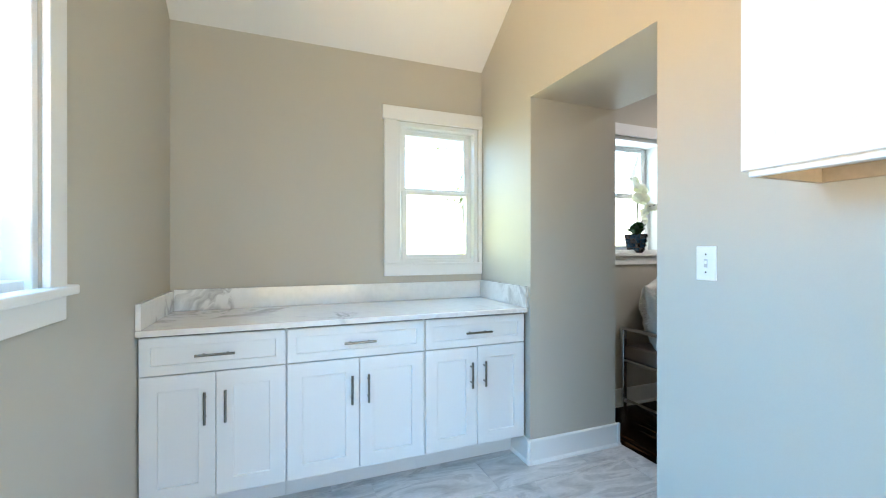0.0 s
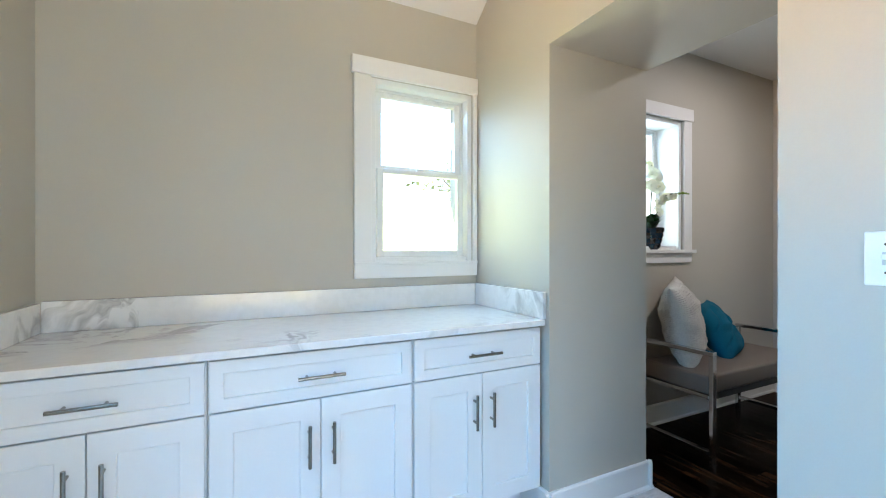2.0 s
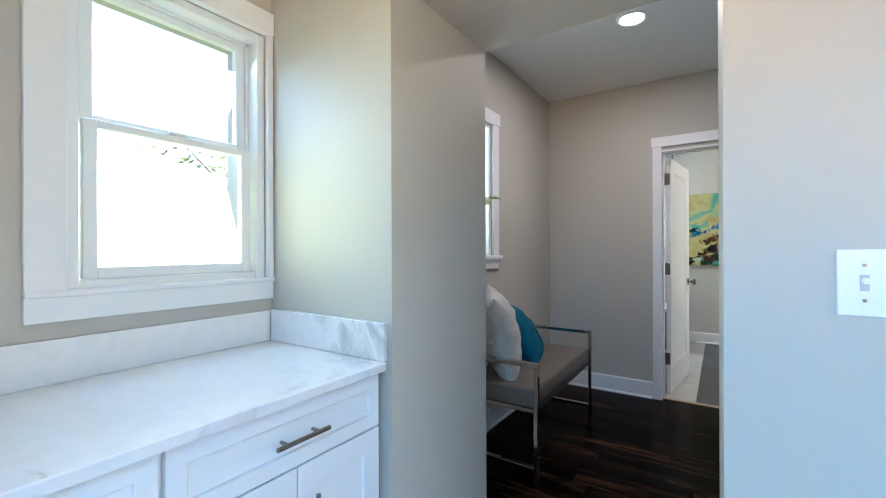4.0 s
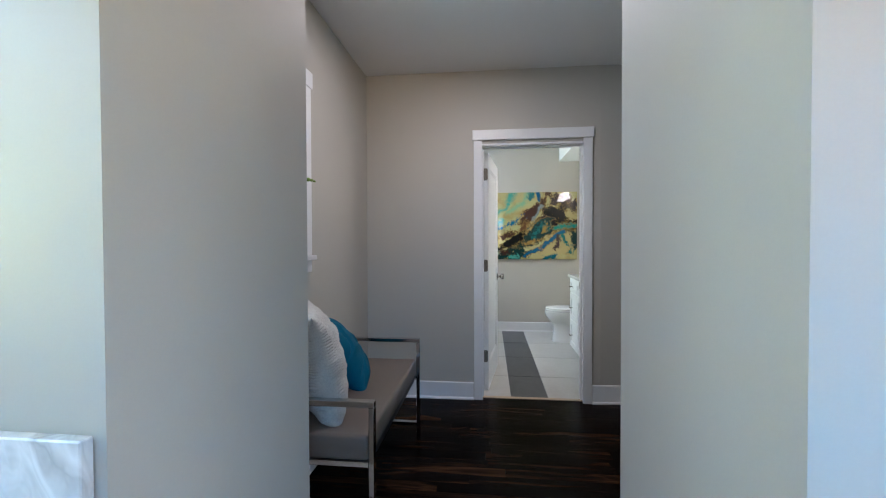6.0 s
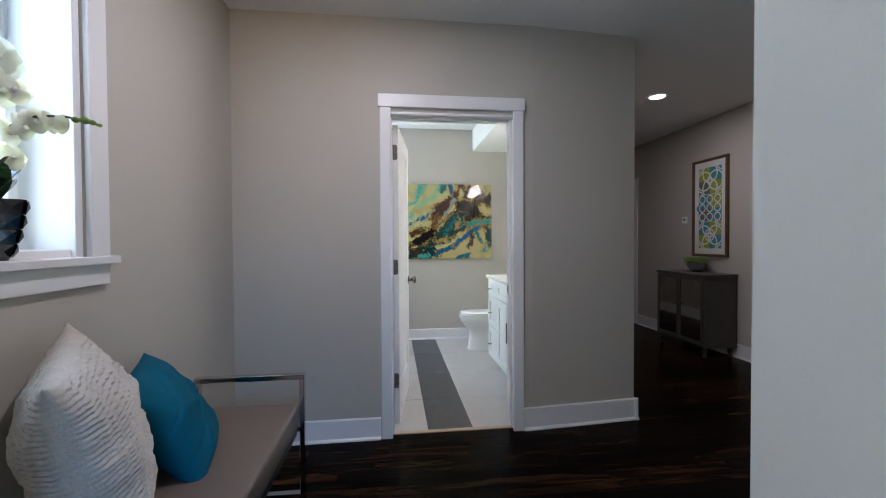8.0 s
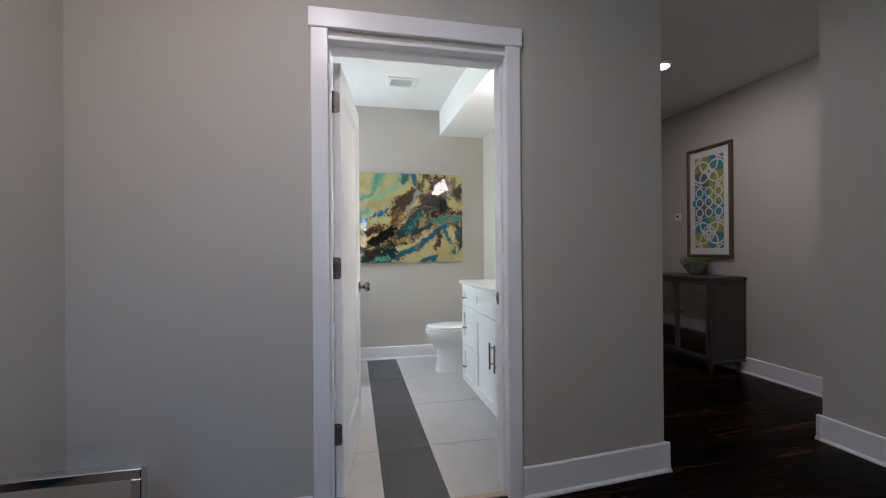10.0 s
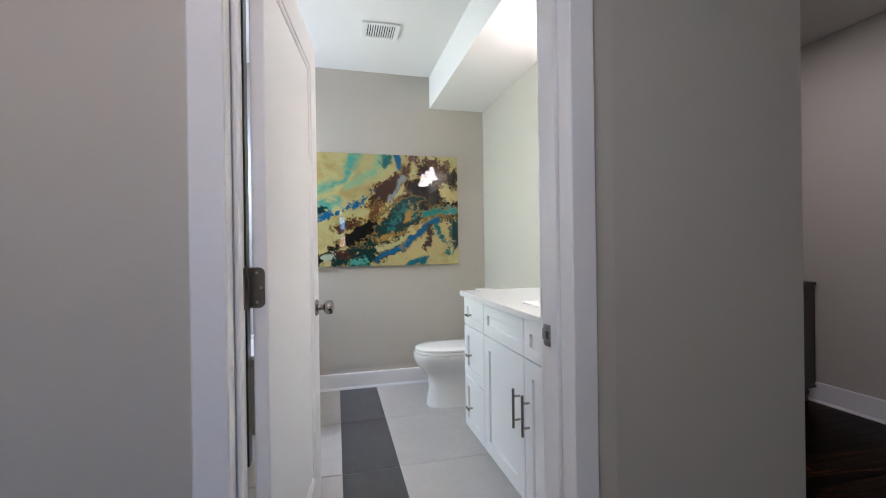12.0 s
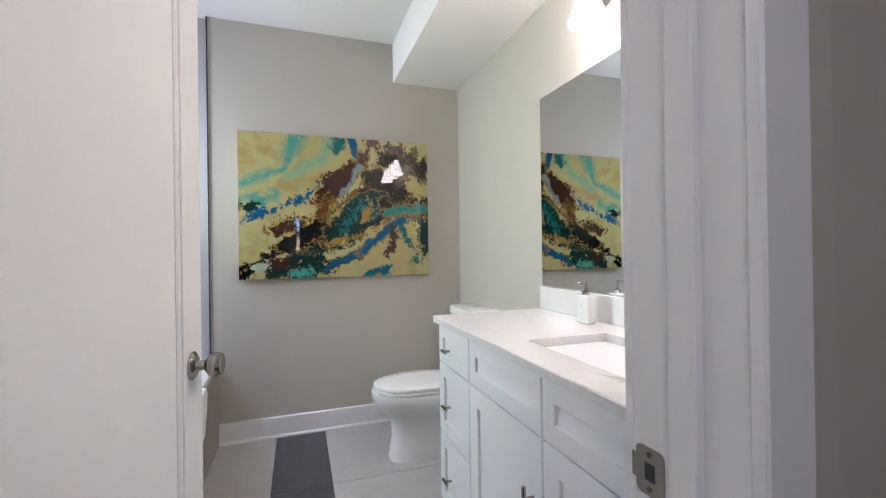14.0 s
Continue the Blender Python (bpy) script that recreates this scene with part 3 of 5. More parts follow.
# ---- windows ----
def sash_window(name, m, w, z0, z1, depth, trim_left, trim_right, label, deep):
    """A double-hung window. In its own axes: x along the wall, y outwards from the wall's inner face, z up; m takes them to the world."""
    ob = thing(name, m.translation, label, "window")
    tagged(ob, kind="structure")

    def put(nm, bm, mat, parent=ob, lab=""):
        bmesh.ops.transform(bm, matrix=m, verts=bm.verts)
        return part(nm, bm, mat, parent, lab)
    f = 0.030
    put("window_frame", boxes((0, f, 0.006, depth, z0, z1), (w - f, w, 0.006, depth, z0, z1), (f, w - f, 0.006, depth, z1 - f, z1), (f, w - f, 0.02, depth, z0, z0 + 0.028), bevel=0.003), "vinyl_white")
    put("track", boxes((f, f + 0.014, deep + 0.03, deep + 0.062, z0 + 0.028, z1 - f), (w - f - 0.014, w - f, deep + 0.03, deep + 0.062, z0 + 0.028, z1 - f), (f, w - f, deep + 0.03, deep + 0.05, z1 - f - 0.012, z1 - f), bevel=0.002), "vinyl_white")
    zm = (z0 + z1) / 2 + 0.02
    for nm, a, b2, y in (("lower_sash", z0 + 0.028, zm, deep), ("upper_sash", zm - 0.012, z1 - f - 0.012, deep + 0.036)):
        s = 0.034
        x0, x1 = f + 0.015, w - f - 0.015
        sash = put(nm, boxes((x0, x0 + s, y, y + 0.03, a, b2), (x1 - s, x1, y, y + 0.03, a, b2), (x0 + s, x1 - s, y, y + 0.03, a, a + s), (x0 + s, x1 - s, y, y + 0.03, b2 - 0.026, b2), bevel=0.003), "vinyl_white")
        pane = put("pane", boxes((x0 + s - 0.004, x1 - s + 0.004, y + 0.012, y + 0.017, a + s - 0.004, b2 - 0.022)), "pane_glass", sash)
        pane.visible_shadow = False
    put("sash_lock", boxes((w / 2 - 0.03, w / 2 + 0.03, deep - 0.004, deep + 0.02, zm, zm + 0.012), bevel=0.003), "vinyl_white")
    if trim_left:
        put("side_trim", boxes((-trim_left, 0.0, -0.018, 0.0, z0, z1), bevel=0.002), "trim_paint")
    put("side_trim", boxes((w, w + trim_right, -0.018, 0.0, z0, z1), bevel=0.002), "trim_paint")
    ov = 0.012 if trim_right > 0.05 else 0.0
    put("head_trim", boxes((-trim_left - 0.012, w + trim_right + ov, -0.024, 0.0, z1, z1 + 0.088), bevel=0.002), "trim_paint")
    ear = 0.026 if trim_right > 0.05 else 0.0
    stool = 0.022 if ear else 0.012
    put("window_sill", boxes((-trim_left - ear * 0.9, w + trim_right + ear, -0.036 if ear else -0.026, deep + 0.002, z0 - stool, z0 + 0.004), bevel=0.004, seg=2), "trim_paint")
    put("apron", boxes((-trim_left, w + trim_right, -0.016, 0.0, z0 - stool - 0.066, z0 - stool), bevel=0.002), "trim_paint")
    return ob


sash_window("window_1", pose(0.767, 2.68, 0), 0.593, 1.127, 2.065, 0.10, 0.086, 0.0235, "white vinyl double-hung window with flat white trim", 0.030)
sash_window("window_2", pose(-0.50, 0.50, 0, 0, 0, 90), 0.862, 1.125, 2.075, 0.15, 0.09, 0.09, "white double-hung window in a deep white jamb", 0.085)
sash_window("window_3", pose(WX0, 2.552, 0), WX1 - WX0, WZ0, WZ1, 0.26, 0.085, 0.085, "deep-set white double-hung window with a white sill", 0.150)
# glazed door behind the walker
gd = thing("door_glass", (0.45, -1.17, 0.12), "white framed full-lite glass patio doors", "glass door")
tagged(gd, kind="structure")
part("door_frame", boxes((-0.35, -0.28, -1.22, -1.12, 0.12, 2.35), (1.18, 1.25, -1.22, -1.12, 0.12, 2.35), (0.41, 0.49, -1.22, -1.12, 0.12, 2.35), (-0.28, 1.18, -1.22, -1.12, 2.27, 2.35), (-0.28, 1.18, -1.22, -1.12, 0.12, 0.22), bevel=0.004), "vinyl_white", gd)
for x0, x1 in ((-0.28, 0.41), (0.49, 1.18)):
    p = part("pane", boxes((x0, x1, -1.175, -1.168, 0.22, 2.27)), "pane_glass", gd)
    p.visible_shadow = False

bw = thing("window_4", (6.45, 2.60, 1.28), "white framed bathroom window above the tub", "window")
tagged(bw, kind="structure")
part("window_frame", boxes((6.10, 6.14, 2.56, 2.64, 1.28, 2.12), (6.76, 6.80, 2.56, 2.64, 1.28, 2.12), (6.14, 6.76, 2.56, 2.64, 2.08, 2.12), (6.14, 6.76, 2.56, 2.64, 1.28, 1.32), (6.14, 6.76, 2.57, 2.60, 1.69, 1.72), bevel=0.003), "vinyl_white", bw)

# ---- shaker cabinets ----
def shaker(parent, name, m, x0, x1, z0, z1, rail=0.055, mat="cabinet_paint"):
    """A five-piece front: four rails round a recessed panel. Local x along, y outwards, z up."""
    bm = bmesh.new()

    def rect(i, y):
        return [(x0 + i, y, z0 + i), (x1 - i, y, z0 + i), (x1 - i, y, z1 - i), (x0 + i, y, z1 - i)]
    loft(bm, [rect(0, 0.0), rect(0, 0.0184), rect(0.0016, 0.020), rect(rail - 0.0014, 0.020), rect(rail, 0.0186), rect(rail + 0.0006, 0.0098)])
    bmesh.ops.transform(bm, matrix=m, verts=bm.verts)
    return part(name, bm, mat, parent)


def bar_pull(parent, m, x, z, length, upright, r=0.006):
    bm = bmesh.new()
    a = Vector((0, 0, length / 2)) if upright else Vector((length / 2, 0, 0))
    c = Vector((x, 0.050, z))
    tube(bm, c - a, c + a, r, seg=12)
    for k in (-0.6, 0.6):
        foot = c + a * k
        tube(bm, (foot.x, 0.019, foot.z), foot, r * 0.8, seg=8)
    bmesh.ops.transform(bm, matrix=m, verts=bm.verts)
    return part("handle", bm, "nickel", parent, "brushed nickel bar pull", True)


# fronts of the pantry run face -y, the plane of the carcass is y = 2.12
RUN = Matrix(((1, 0, 0, 0), (0, -1, 0, 2.120), (0, 0, 1, 0), (0, 0, 0, 1)))
UNITS = [(-0.495, 0.078), (0.084, 0.758), (0.764, 1.370)]
for x0, x1 in UNITS:
    cab = thing("base_cabinet", ((x0 + x1) / 2, 2.4, 0), "white shaker base cabinet with one drawer over two doors", "cabinet", "pantry base cabinets")
    part("body", boxes((x0 - 0.002, x1 + 0.002, 2.120, 2.675, 0.135, 0.860), bevel=0.001), "cabinet_paint", cab)
    part("toe_kick", boxes((x0 - 0.002, x1 + 0.002, 2.250, 2.66, 0.0, 0.135)), "cabinet_paint", cab)
    # thin dark strips paint the shade in the gaps around the drawer
    part("shadow_line", boxes((x0 + 0.004, x1 - 0.004, 2.118, 2.121, 0.687, 0.693), (x0 + 0.004, x1 - 0.004, 2.118, 2.121, 0.850, 0.858)), "dark_gap", cab, "dark strip drawn as shade between fronts")
    d = shaker(cab, "drawer_front", RUN, x0 + 0.003, x1 - 0.003, 0.692, 0.851, 0.040)
    bar_pull(d, RUN, (x0 + x1) / 2 + 0.0, 0.769, 0.155, False)
    xm = (x0 + x1) / 2
    for a, b2, hx in ((x0 + 0.003, xm - 0.0018, xm - 0.040), (xm + 0.0018, x1 - 0.003, xm + 0.040)):
        d = shaker(cab, "door", RUN, a, b2, 0.145, 0.687, 0.066)
        bar_pull(d, RUN, hx, 0.540, 0.140, True)
top = thing("countertop", (0.43, 2.4, 0.862), "white quartz countertop with grey veins on the base cabinets", "countertop")
part("slab", boxes((-0.498, 1.372, 2.070, 2.678, 0.862, 0.888), bevel=0.003, seg=2), "quartz", top)
part("backsplash", boxes((-0.478, 1.364, 2.657, 2.678, 0.8885, 1.004), bevel=0.002), "quartz", top)
part("side_splash", boxes((-0.498, -0.478, 2.078, 2.6565, 0.8885, 0.998), bevel=0.002), "quartz", top)
part("side_splash", boxes((1.364, 1.384, 2.078, 2.6565, 0.8885, 1.008), bevel=0.002), "quartz", top)
# dark filler in the scribe gap, its shade put in as colour
solid("scribe_gap", boxes((1.3725, 1.3835, 2.122, 2.14, 0.14, 0.860)), "dark_gap", "dark strip painted as shade in the scribe gap by the wall", "filler strip")

# wall cabinet by the light switch, front facing -x
UP = Matrix(((0, -1, 0, 1.103), (-1, 0, 0, 0.0), (0, 0, 1, 0), (0, 0, 0, 1)))
uc = thing("wall_cabinet", (1.24, 0.30, 1.400), "white shaker wall cabinet with a raw wood underside", "cabinet")
part("body", boxes((1.103, 1.384, -0.10, 0.698, 1.437, 2.27), bevel=0.001), "cabinet_paint", uc)
part("face_frame", boxes((1.103, 1.123, -0.10, 0.698, 1.400, 1.4365), bevel=0.001), "cabinet_paint", uc)
part("hanging_rail", boxes((1.368, 1.384, -0.10, 0.681, 1.400, 1.4365), (1.123, 1.3838, 0.682, 0.698, 1.400, 1.4365)), "raw_wood", uc, "bare plywood edge under the cabinet")
shaker(uc, "door", UP, -0.704, -0.304, 1.413, 2.268, 0.070)
shaker(uc, "door", UP, -0.300, 0.100, 1.413, 2.268, 0.070)


def switch_plate(name, m, gangs, label):
    ob = thing(name, m.translation, label, "light switch")

    def put(nm, bm, mat, parent=ob):
        bmesh.ops.transform(bm, matrix=m, verts=bm.verts)
        return part(nm, bm, mat, parent)
    w = 0.035 + 0.023 * (gangs - 1)
    plate = put("plate", boxes((-w, w, 0.0, 0.006, -0.0575, 0.0575), bevel=0.003, seg=2), "plate_white")
    for g in range(gangs):
        gx = (g - (gangs - 1) / 2) * 0.046
        put("slot", boxes((gx - 0.006, gx + 0.006, 0.0055, 0.0068, -0.014, 0.014)), "grout_light", plate)
        put("toggle", boxes((gx - 0.0045, gx + 0.0045, 0.006, 0.017, -0.002, 0.009), bevel=0.0015), "plate_white", plate)
        for dz in (-0.030, 0.030):
            bm = bmesh.new()
            tube(bm, (gx, 0.005, dz), (gx, 0.0072, dz), 0.003, seg=8)
            put("screw", bm, "nickel", plate)
    return ob


switch_plate("switch_plate", Matrix(((0, -1, 0, 1.385), (1, 0, 0, 1.008), (0, 0, 1, 1.178), (0, 0, 0, 1))), 1, "white single toggle light switch plate on grey wall")
switch_plate("switch_plate", Matrix(((1, 0, 0, 3.923), (0, 1, 0, -1.19), (0, 0, 1, 1.187), (0, 0, 0, 1))), 2, "white double toggle light switch plate on grey wall")
SHIFT = Vector((0.088, -0.060, 0.0))
out = thing("wall_outlet", (3.83, -1.13, 0.31), "white duplex outlet mounted sideways above the baseboard", "outlet")
pl = part("plate", boxes((3.772, 3.888, -1.130, -1.124, 0.278, 0.348), bevel=0.003, seg=2), "plate_white", out)
for x in (3.810, 3.850):
    part("socket", boxes((x - 0.014, x + 0.014, -1.1245, -1.1225, 0.298, 0.328), bevel=0.002), "plate_white", pl)
    part("slot", boxes((x - 0.006, x + 0.003, -1.123, -1.1218, 0.306, 0.308), (x - 0.006, x + 0.003, -1.123, -1.1218, 0.318, 0.320)), "dark_gap", pl)

SHIFT = Vector((0, 0, 0))
# ---- bench with cushions ----
bench = thing("bench", (3.11, 2.35, 0), "chrome-framed bench with a taupe leather seat below the window", "bench")
BX0, BX1, BY0, BY1 = 2.466, 3.570, 2.005, 2.475
for x in (BX0, BX1 - 0.034):
    part("leg", boxes((x, x + 0.034, BY0, BY0 + 0.022, 0.0, 0.612), bevel=0.002), "chrome", bench)
    part("leg", boxes((x, x + 0.034, BY1 - 0.022, BY1, 0.0, 0.612), bevel=0.002), "chrome", bench)
    part("arm", boxes((x, x + 0.034, BY0, BY1, 0.6125, 0.636), bevel=0.002), "chrome", bench)
    part("stretcher", boxes((x, x + 0.034, BY0 + 0.0225, BY1 - 0.0225, 0.072, 0.092), bevel=0.002), "chrome", bench)
    part("crossbar", boxes((x, x + 0.034, BY0 + 0.0225, BY1 - 0.0225, 0.376, 0.396), bevel=0.002), "chrome", bench)
part("seat_frame", boxes((BX0 + 0.034, BX1 - 0.034, BY0 + 0.034, BY0 + 0.056, 0.362, 0.397), (BX0 + 0.034, BX1 - 0.034, BY1 - 0.034, BY1 - 0.012, 0.362, 0.397), (BX0 + 0.2, BX0 + 0.24, BY0 + 0.056, BY1 - 0.034, 0.362, 0.397), (BX1 - 0.24, BX1 - 0.2, BY0 + 0.056, BY1 - 0.034, 0.362, 0.397)), "black_frame", bench)
bm = boxes((BX0 + 0.004, BX1 - 0.006, BY0 + 0.025, BY1 - 0.024, 0.398, 0.500), bevel=0.016, seg=3)
part("seat", bm, "leather", bench, "taupe leather seat pad", True)


def pillow(name, m, w, h, th, mat, label, ribs, seed):
    """A stuffed square cushion: puffed in the middle, pinched corners; ribs: gathered rows across it."""
    bm = bmesh.new()
    n = 150
    sides = []
    for sgn in (1, -1):
        grid = []
        for j in range(n + 1):
            row = []
            for i in range(n + 1):
                u, v = 2 * i / n - 1, 2 * j / n - 1
                puff = (max(0.0, 1 - u * u) ** 0.50) * (max(0.0, 1 - v * v) ** (0.56 if v > 0 else 0.34))
                pinch = 1 - 0.075 * (1 - abs(u) ** 3) * abs(v) ** 2
                pinch2 = 1 - 0.075 * (1 - abs(v) ** 3) * abs(u) ** 2
                sag = 1 - (0.05 if ribs else 0.20) * max(0.0, u) ** 2 * max(0.0, -v) ** 2
                x, z = u * w / 2 * pinch2 * sag, v * h / 2 * pinch * sag
                wob = noise.noise(Vector((x * 9 + seed, z * 9, sgn * 3)))
                fold = noise.noise(Vector((x * 4 + seed * 2, z * 16 + 3 * x, sgn * 5)))
                y = sgn * (th / 2 * puff + puff * (0.014 * wob + (0.011 if ribs else 0.017) * fold))
                if ribs:
                    wx, wz = x + 0.012 * noise.noise(Vector((x * 11, z * 11, seed))), z + 0.016 * noise.noise(Vector((x * 8, z * 8, seed + 4)))
                    zig = abs((wx / 0.034) % 1.0 - 0.5)
                    loop = math.sin(2 * math.pi * (wz * ribs + 0.55 * zig)) + 0.9 * noise.noise(Vector((wx * 34, wz * ribs * 0.9, seed)))
                    y += sgn * min(1, puff * 3.0) * (0.0028 * loop + 0.006 * noise.noise(Vector((wx * 14, wz * 40, seed + 7))))
                else:
                    crease = abs(noise.noise(Vector((x * 5 - z * 7, z * 3 + x * 2, seed + 2))))
                    y -= sgn * puff * 0.016 * max(0.0, 1 - crease * 7)
                row.append(bm.verts.new((x, y, z)))
            grid.append(row)
        for j in range(n):
            for i in range(n):
                q = (grid[j][i], grid[j][i + 1], grid[j + 1][i + 1], grid[j + 1][i])
                bm.faces.new(q if sgn < 0 else q[::-1])
        sides.append(grid)
    bmesh.ops.remove_doubles(bm, verts=bm.verts, dist=0.0004)
    bmesh.ops.transform(bm, matrix=m, verts=bm.verts)
    ob = thing(name, m @ Vector((0, 0, -h / 2)), label, "pillow", "cushions on the bench")
    part("cover", bm, mat, ob, "", True)
    return ob


pillow("throw_pillow", pose(2.720, 2.350, 0.740, -12, -5, 31.5), 0.53, 0.51, 0.235, "cream_cloth", "cream gathered-knit throw pillow leaning on the wall", 78, 3)
pillow("throw_pillow", pose(3.112, 2.362, 0.648, -31, 0, 19), 0.42, 0.41, 0.20, "teal_cloth", "teal blue cotton throw pillow behind the cream one", 0, 8)

# ---- orchid on the sill ----
orch = thing("orchid", (2.750, 2.605, 1.192), "white orchid in a square blue glazed pot on the sill", "potted plant")
PC = Matrix.Translation((2.750, 2.605, 1.192)) @ pose(0, 0, 0, 0, 0, 40)


def pot_half(h):
    return 0.048 + 0.036 * (h / 0.15) ** 0.6


bm = bmesh.new()
rings = [oval(0, 0, h, pot_half(h), pot_half(h), 32, 7) for h in (0.0, 0.02, 0.05, 0.085, 0.12, 0.15)] + [oval(0, 0, h, pot_half(0.15) - 0.008, pot_half(0.15) - 0.008, 32, 7) for h in (0.15, 0.12)]
loft(bm, rings)
bmesh.ops.transform(bm, matrix=PC, verts=bm.verts)
pot = part("pot", bm, "pot_dark", orch, "dark blue glazed square pot", True)
for side in range(4):
    for r in range(4):
        for c in range(4):
            h0, h1 = 0.006 + r * 0.036, 0.006 + r * 0.036 + 0.034
            a0, a1 = pot_half(h0), pot_half(h1)
            f0, f1 = -0.92 + c * 0.46, -0.92 + (c + 1) * 0.46 - 0.02
            bm = bmesh.new()
            q = [(f0 * a0, -a0 - 0.0005, h0), (f1 * a0, -a0 - 0.0005, h0), (f1 * a1, -a1 - 0.0005, h1), (f0 * a1, -a1 - 0.0005, h1)]
            vs = [bm.verts.new(p) for p in q]
            mid = bm.verts.new(((f0 + f1) / 2 * (a0 + a1) / 2, -(a0 + a1) / 2 - 0.007, (h0 + h1) / 2))
            for i in range(4):
                bm.faces.new((vs[i], vs[(i + 1) % 4], mid))
            bmesh.ops.transform(bm, matrix=PC @ pose(0, 0, 0, 0, 0, 90 * side), verts=bm.verts)
            part("mosaic_tile", bm, "pot_glaze" if (r + c + side) % 3 else "pot_dark", pot)
O = Vector((2.755, 2.605, 1.330))


def leaf_blade(p, heading, length, width, rise, droop):
    bm = bmesh.new()
    n = 9
    rows = []
    d = Vector((math.cos(heading), math.sin(heading), 0))
    s = Vector((-d.y, d.x, 0))
    for i in range(n + 1):
        f = i / n
        wd = width * math.sin(math.pi * min(1, f * 0.92 + 0.06)) ** 0.7
        c = Vector(p) + d * length * f * (1 - 0.15 * f) + Vector((0, 0, rise * f - droop * f * f))
        rows.append([c - s * wd / 2 + Vector((0, 0, wd * 0.22)), c, c + s * wd / 2 + Vector((0, 0, wd * 0.22))])
    vs = [[bm.verts.new(q) for q in r] for r in rows]
    vb = [[bm.verts.new(q - Vector((0, 0, 0.002))) for q in r] for r in rows]
    for a, b2, fl in ((vs, None, 0), (vb, None, 1)):
        for r0, r1 in zip(a, a[1:]):
            for i in range(2):
                bm.faces.new((r0[i], r0[i + 1], r1[i + 1], r1[i]))
    for i in range(n):
        for k in (0, 2):
            bm.faces.new((vs[i][k], vs[i + 1][k], vb[i + 1][k], vb[i][k]))
    return bm


for hd, ln, wd, rs, dr in ((-0.5, 0.085, 0.110, 0.150, 0.045), (-1.5, 0.075, 0.105, 0.115, 0.040), (-2.4, 0.085, 0.105, 0.135, 0.050), (2.9, 0.11, 0.095, 0.120, 0.060), (-1.0, 0.060, 0.100, 0.165, 0.030), (0.6, 0.10, 0.090, 0.130, 0.050), (-2.0, 0.055, 0.095, 0.150, 0.030)):
    part("leaf", leaf_blade(O - Vector((0, 0, 0.014)), hd, ln, wd, rs, dr), "orchid_leaf", orch, "", True)


def wire(points, r):
    cu = bpy.data.curves.new("wire", "CURVE")
    cu.dimensions, cu.bevel_depth, cu.bevel_resolution = "3D", r, 2
    sp = cu.splines.new("BEZIER")
    sp.bezier_points.add(len(points) - 1)
    for bp, p in zip(sp.bezier_points, points):
        bp.co, bp.handle_left_type, bp.handle_right_type = p, "AUTO", "AUTO"
    tmp = new("wire", cu)
    me = bpy.data.meshes.new_from_object(tmp.evaluated_get(bpy.context.evaluated_depsgraph_get()))
    bm = bmesh.new()
    bm.from_mesh(me)
    bpy.data.objects.remove(tmp)
    return bm


STEMS = [[O, O + Vector((0.008, 0.0, 0.18)), O + Vector((0.012, -0.005, 0.34)), O + Vector((-0.03, -0.02, 0.43)), O + Vector((-0.10, -0.03, 0.46))],
         [O, O + Vector((0.01, -0.015, 0.13)), O + Vector((0.035, -0.06, 0.215)), O + Vector((0.085, -0.115, 0.245)), O + Vector((0.150, -0.180, 0.240))]]
for pts in STEMS:
    part("stem", wire(pts, 0.0032), "orchid_stem", orch)
part("support_stake", tube(bmesh.new(), O, O + Vector((0.018, 0.004, 0.42)), 0.0035, seg=8), "orchid_stem", orch)


def blossom(p, face, size, seed):
    """Five petals and a lip round a point."""
    rng = random.Random(seed)
    bm = bmesh.new()
    rot = Vector(face).to_track_quat("Z", "Y").to_matrix().to_4x4()
    for k in range(5):
        a = k * 2 * math.pi / 5 + rng.uniform(-0.1, 0.1)
        wide = 0.62 if k in (1, 4) else 0.42
        rows = []
        for i in range(6):
            f = i / 5
            wd = size * wide * math.sin(math.pi * (0.08 + 0.9 * f)) ** 0.6
            rows.append([(size * f * 0.95, s * wd, size * (0.16 * f - 0.30 * f * f - 0.05 * abs(s))) for s in (-1, -0.5, 0, 0.5, 1)])
        m = rot @ Matrix.Rotation(a, 4, "Z")
        vs = [[bm.verts.new(m @ Vector(q)) for q in r] for r in rows]
        for r0, r1 in zip(vs, vs[1:]):
            for i in range(4):
                bm.faces.new((r0[i], r0[i + 1], r1[i + 1], r1[i]))
    bmesh.ops.solidify(bm, geom=bm.faces, thickness=0.0012)
    bmesh.ops.create_uvsphere(bm, u_segments=8, v_segments=6, radius=size * 0.16, matrix=rot @ Matrix.Translation((0, -size * 0.08, size * 0.10)))
    bmesh.ops.translate(bm, verts=bm.verts, vec=Vector(p))
    return bm


rng = random.Random(4)
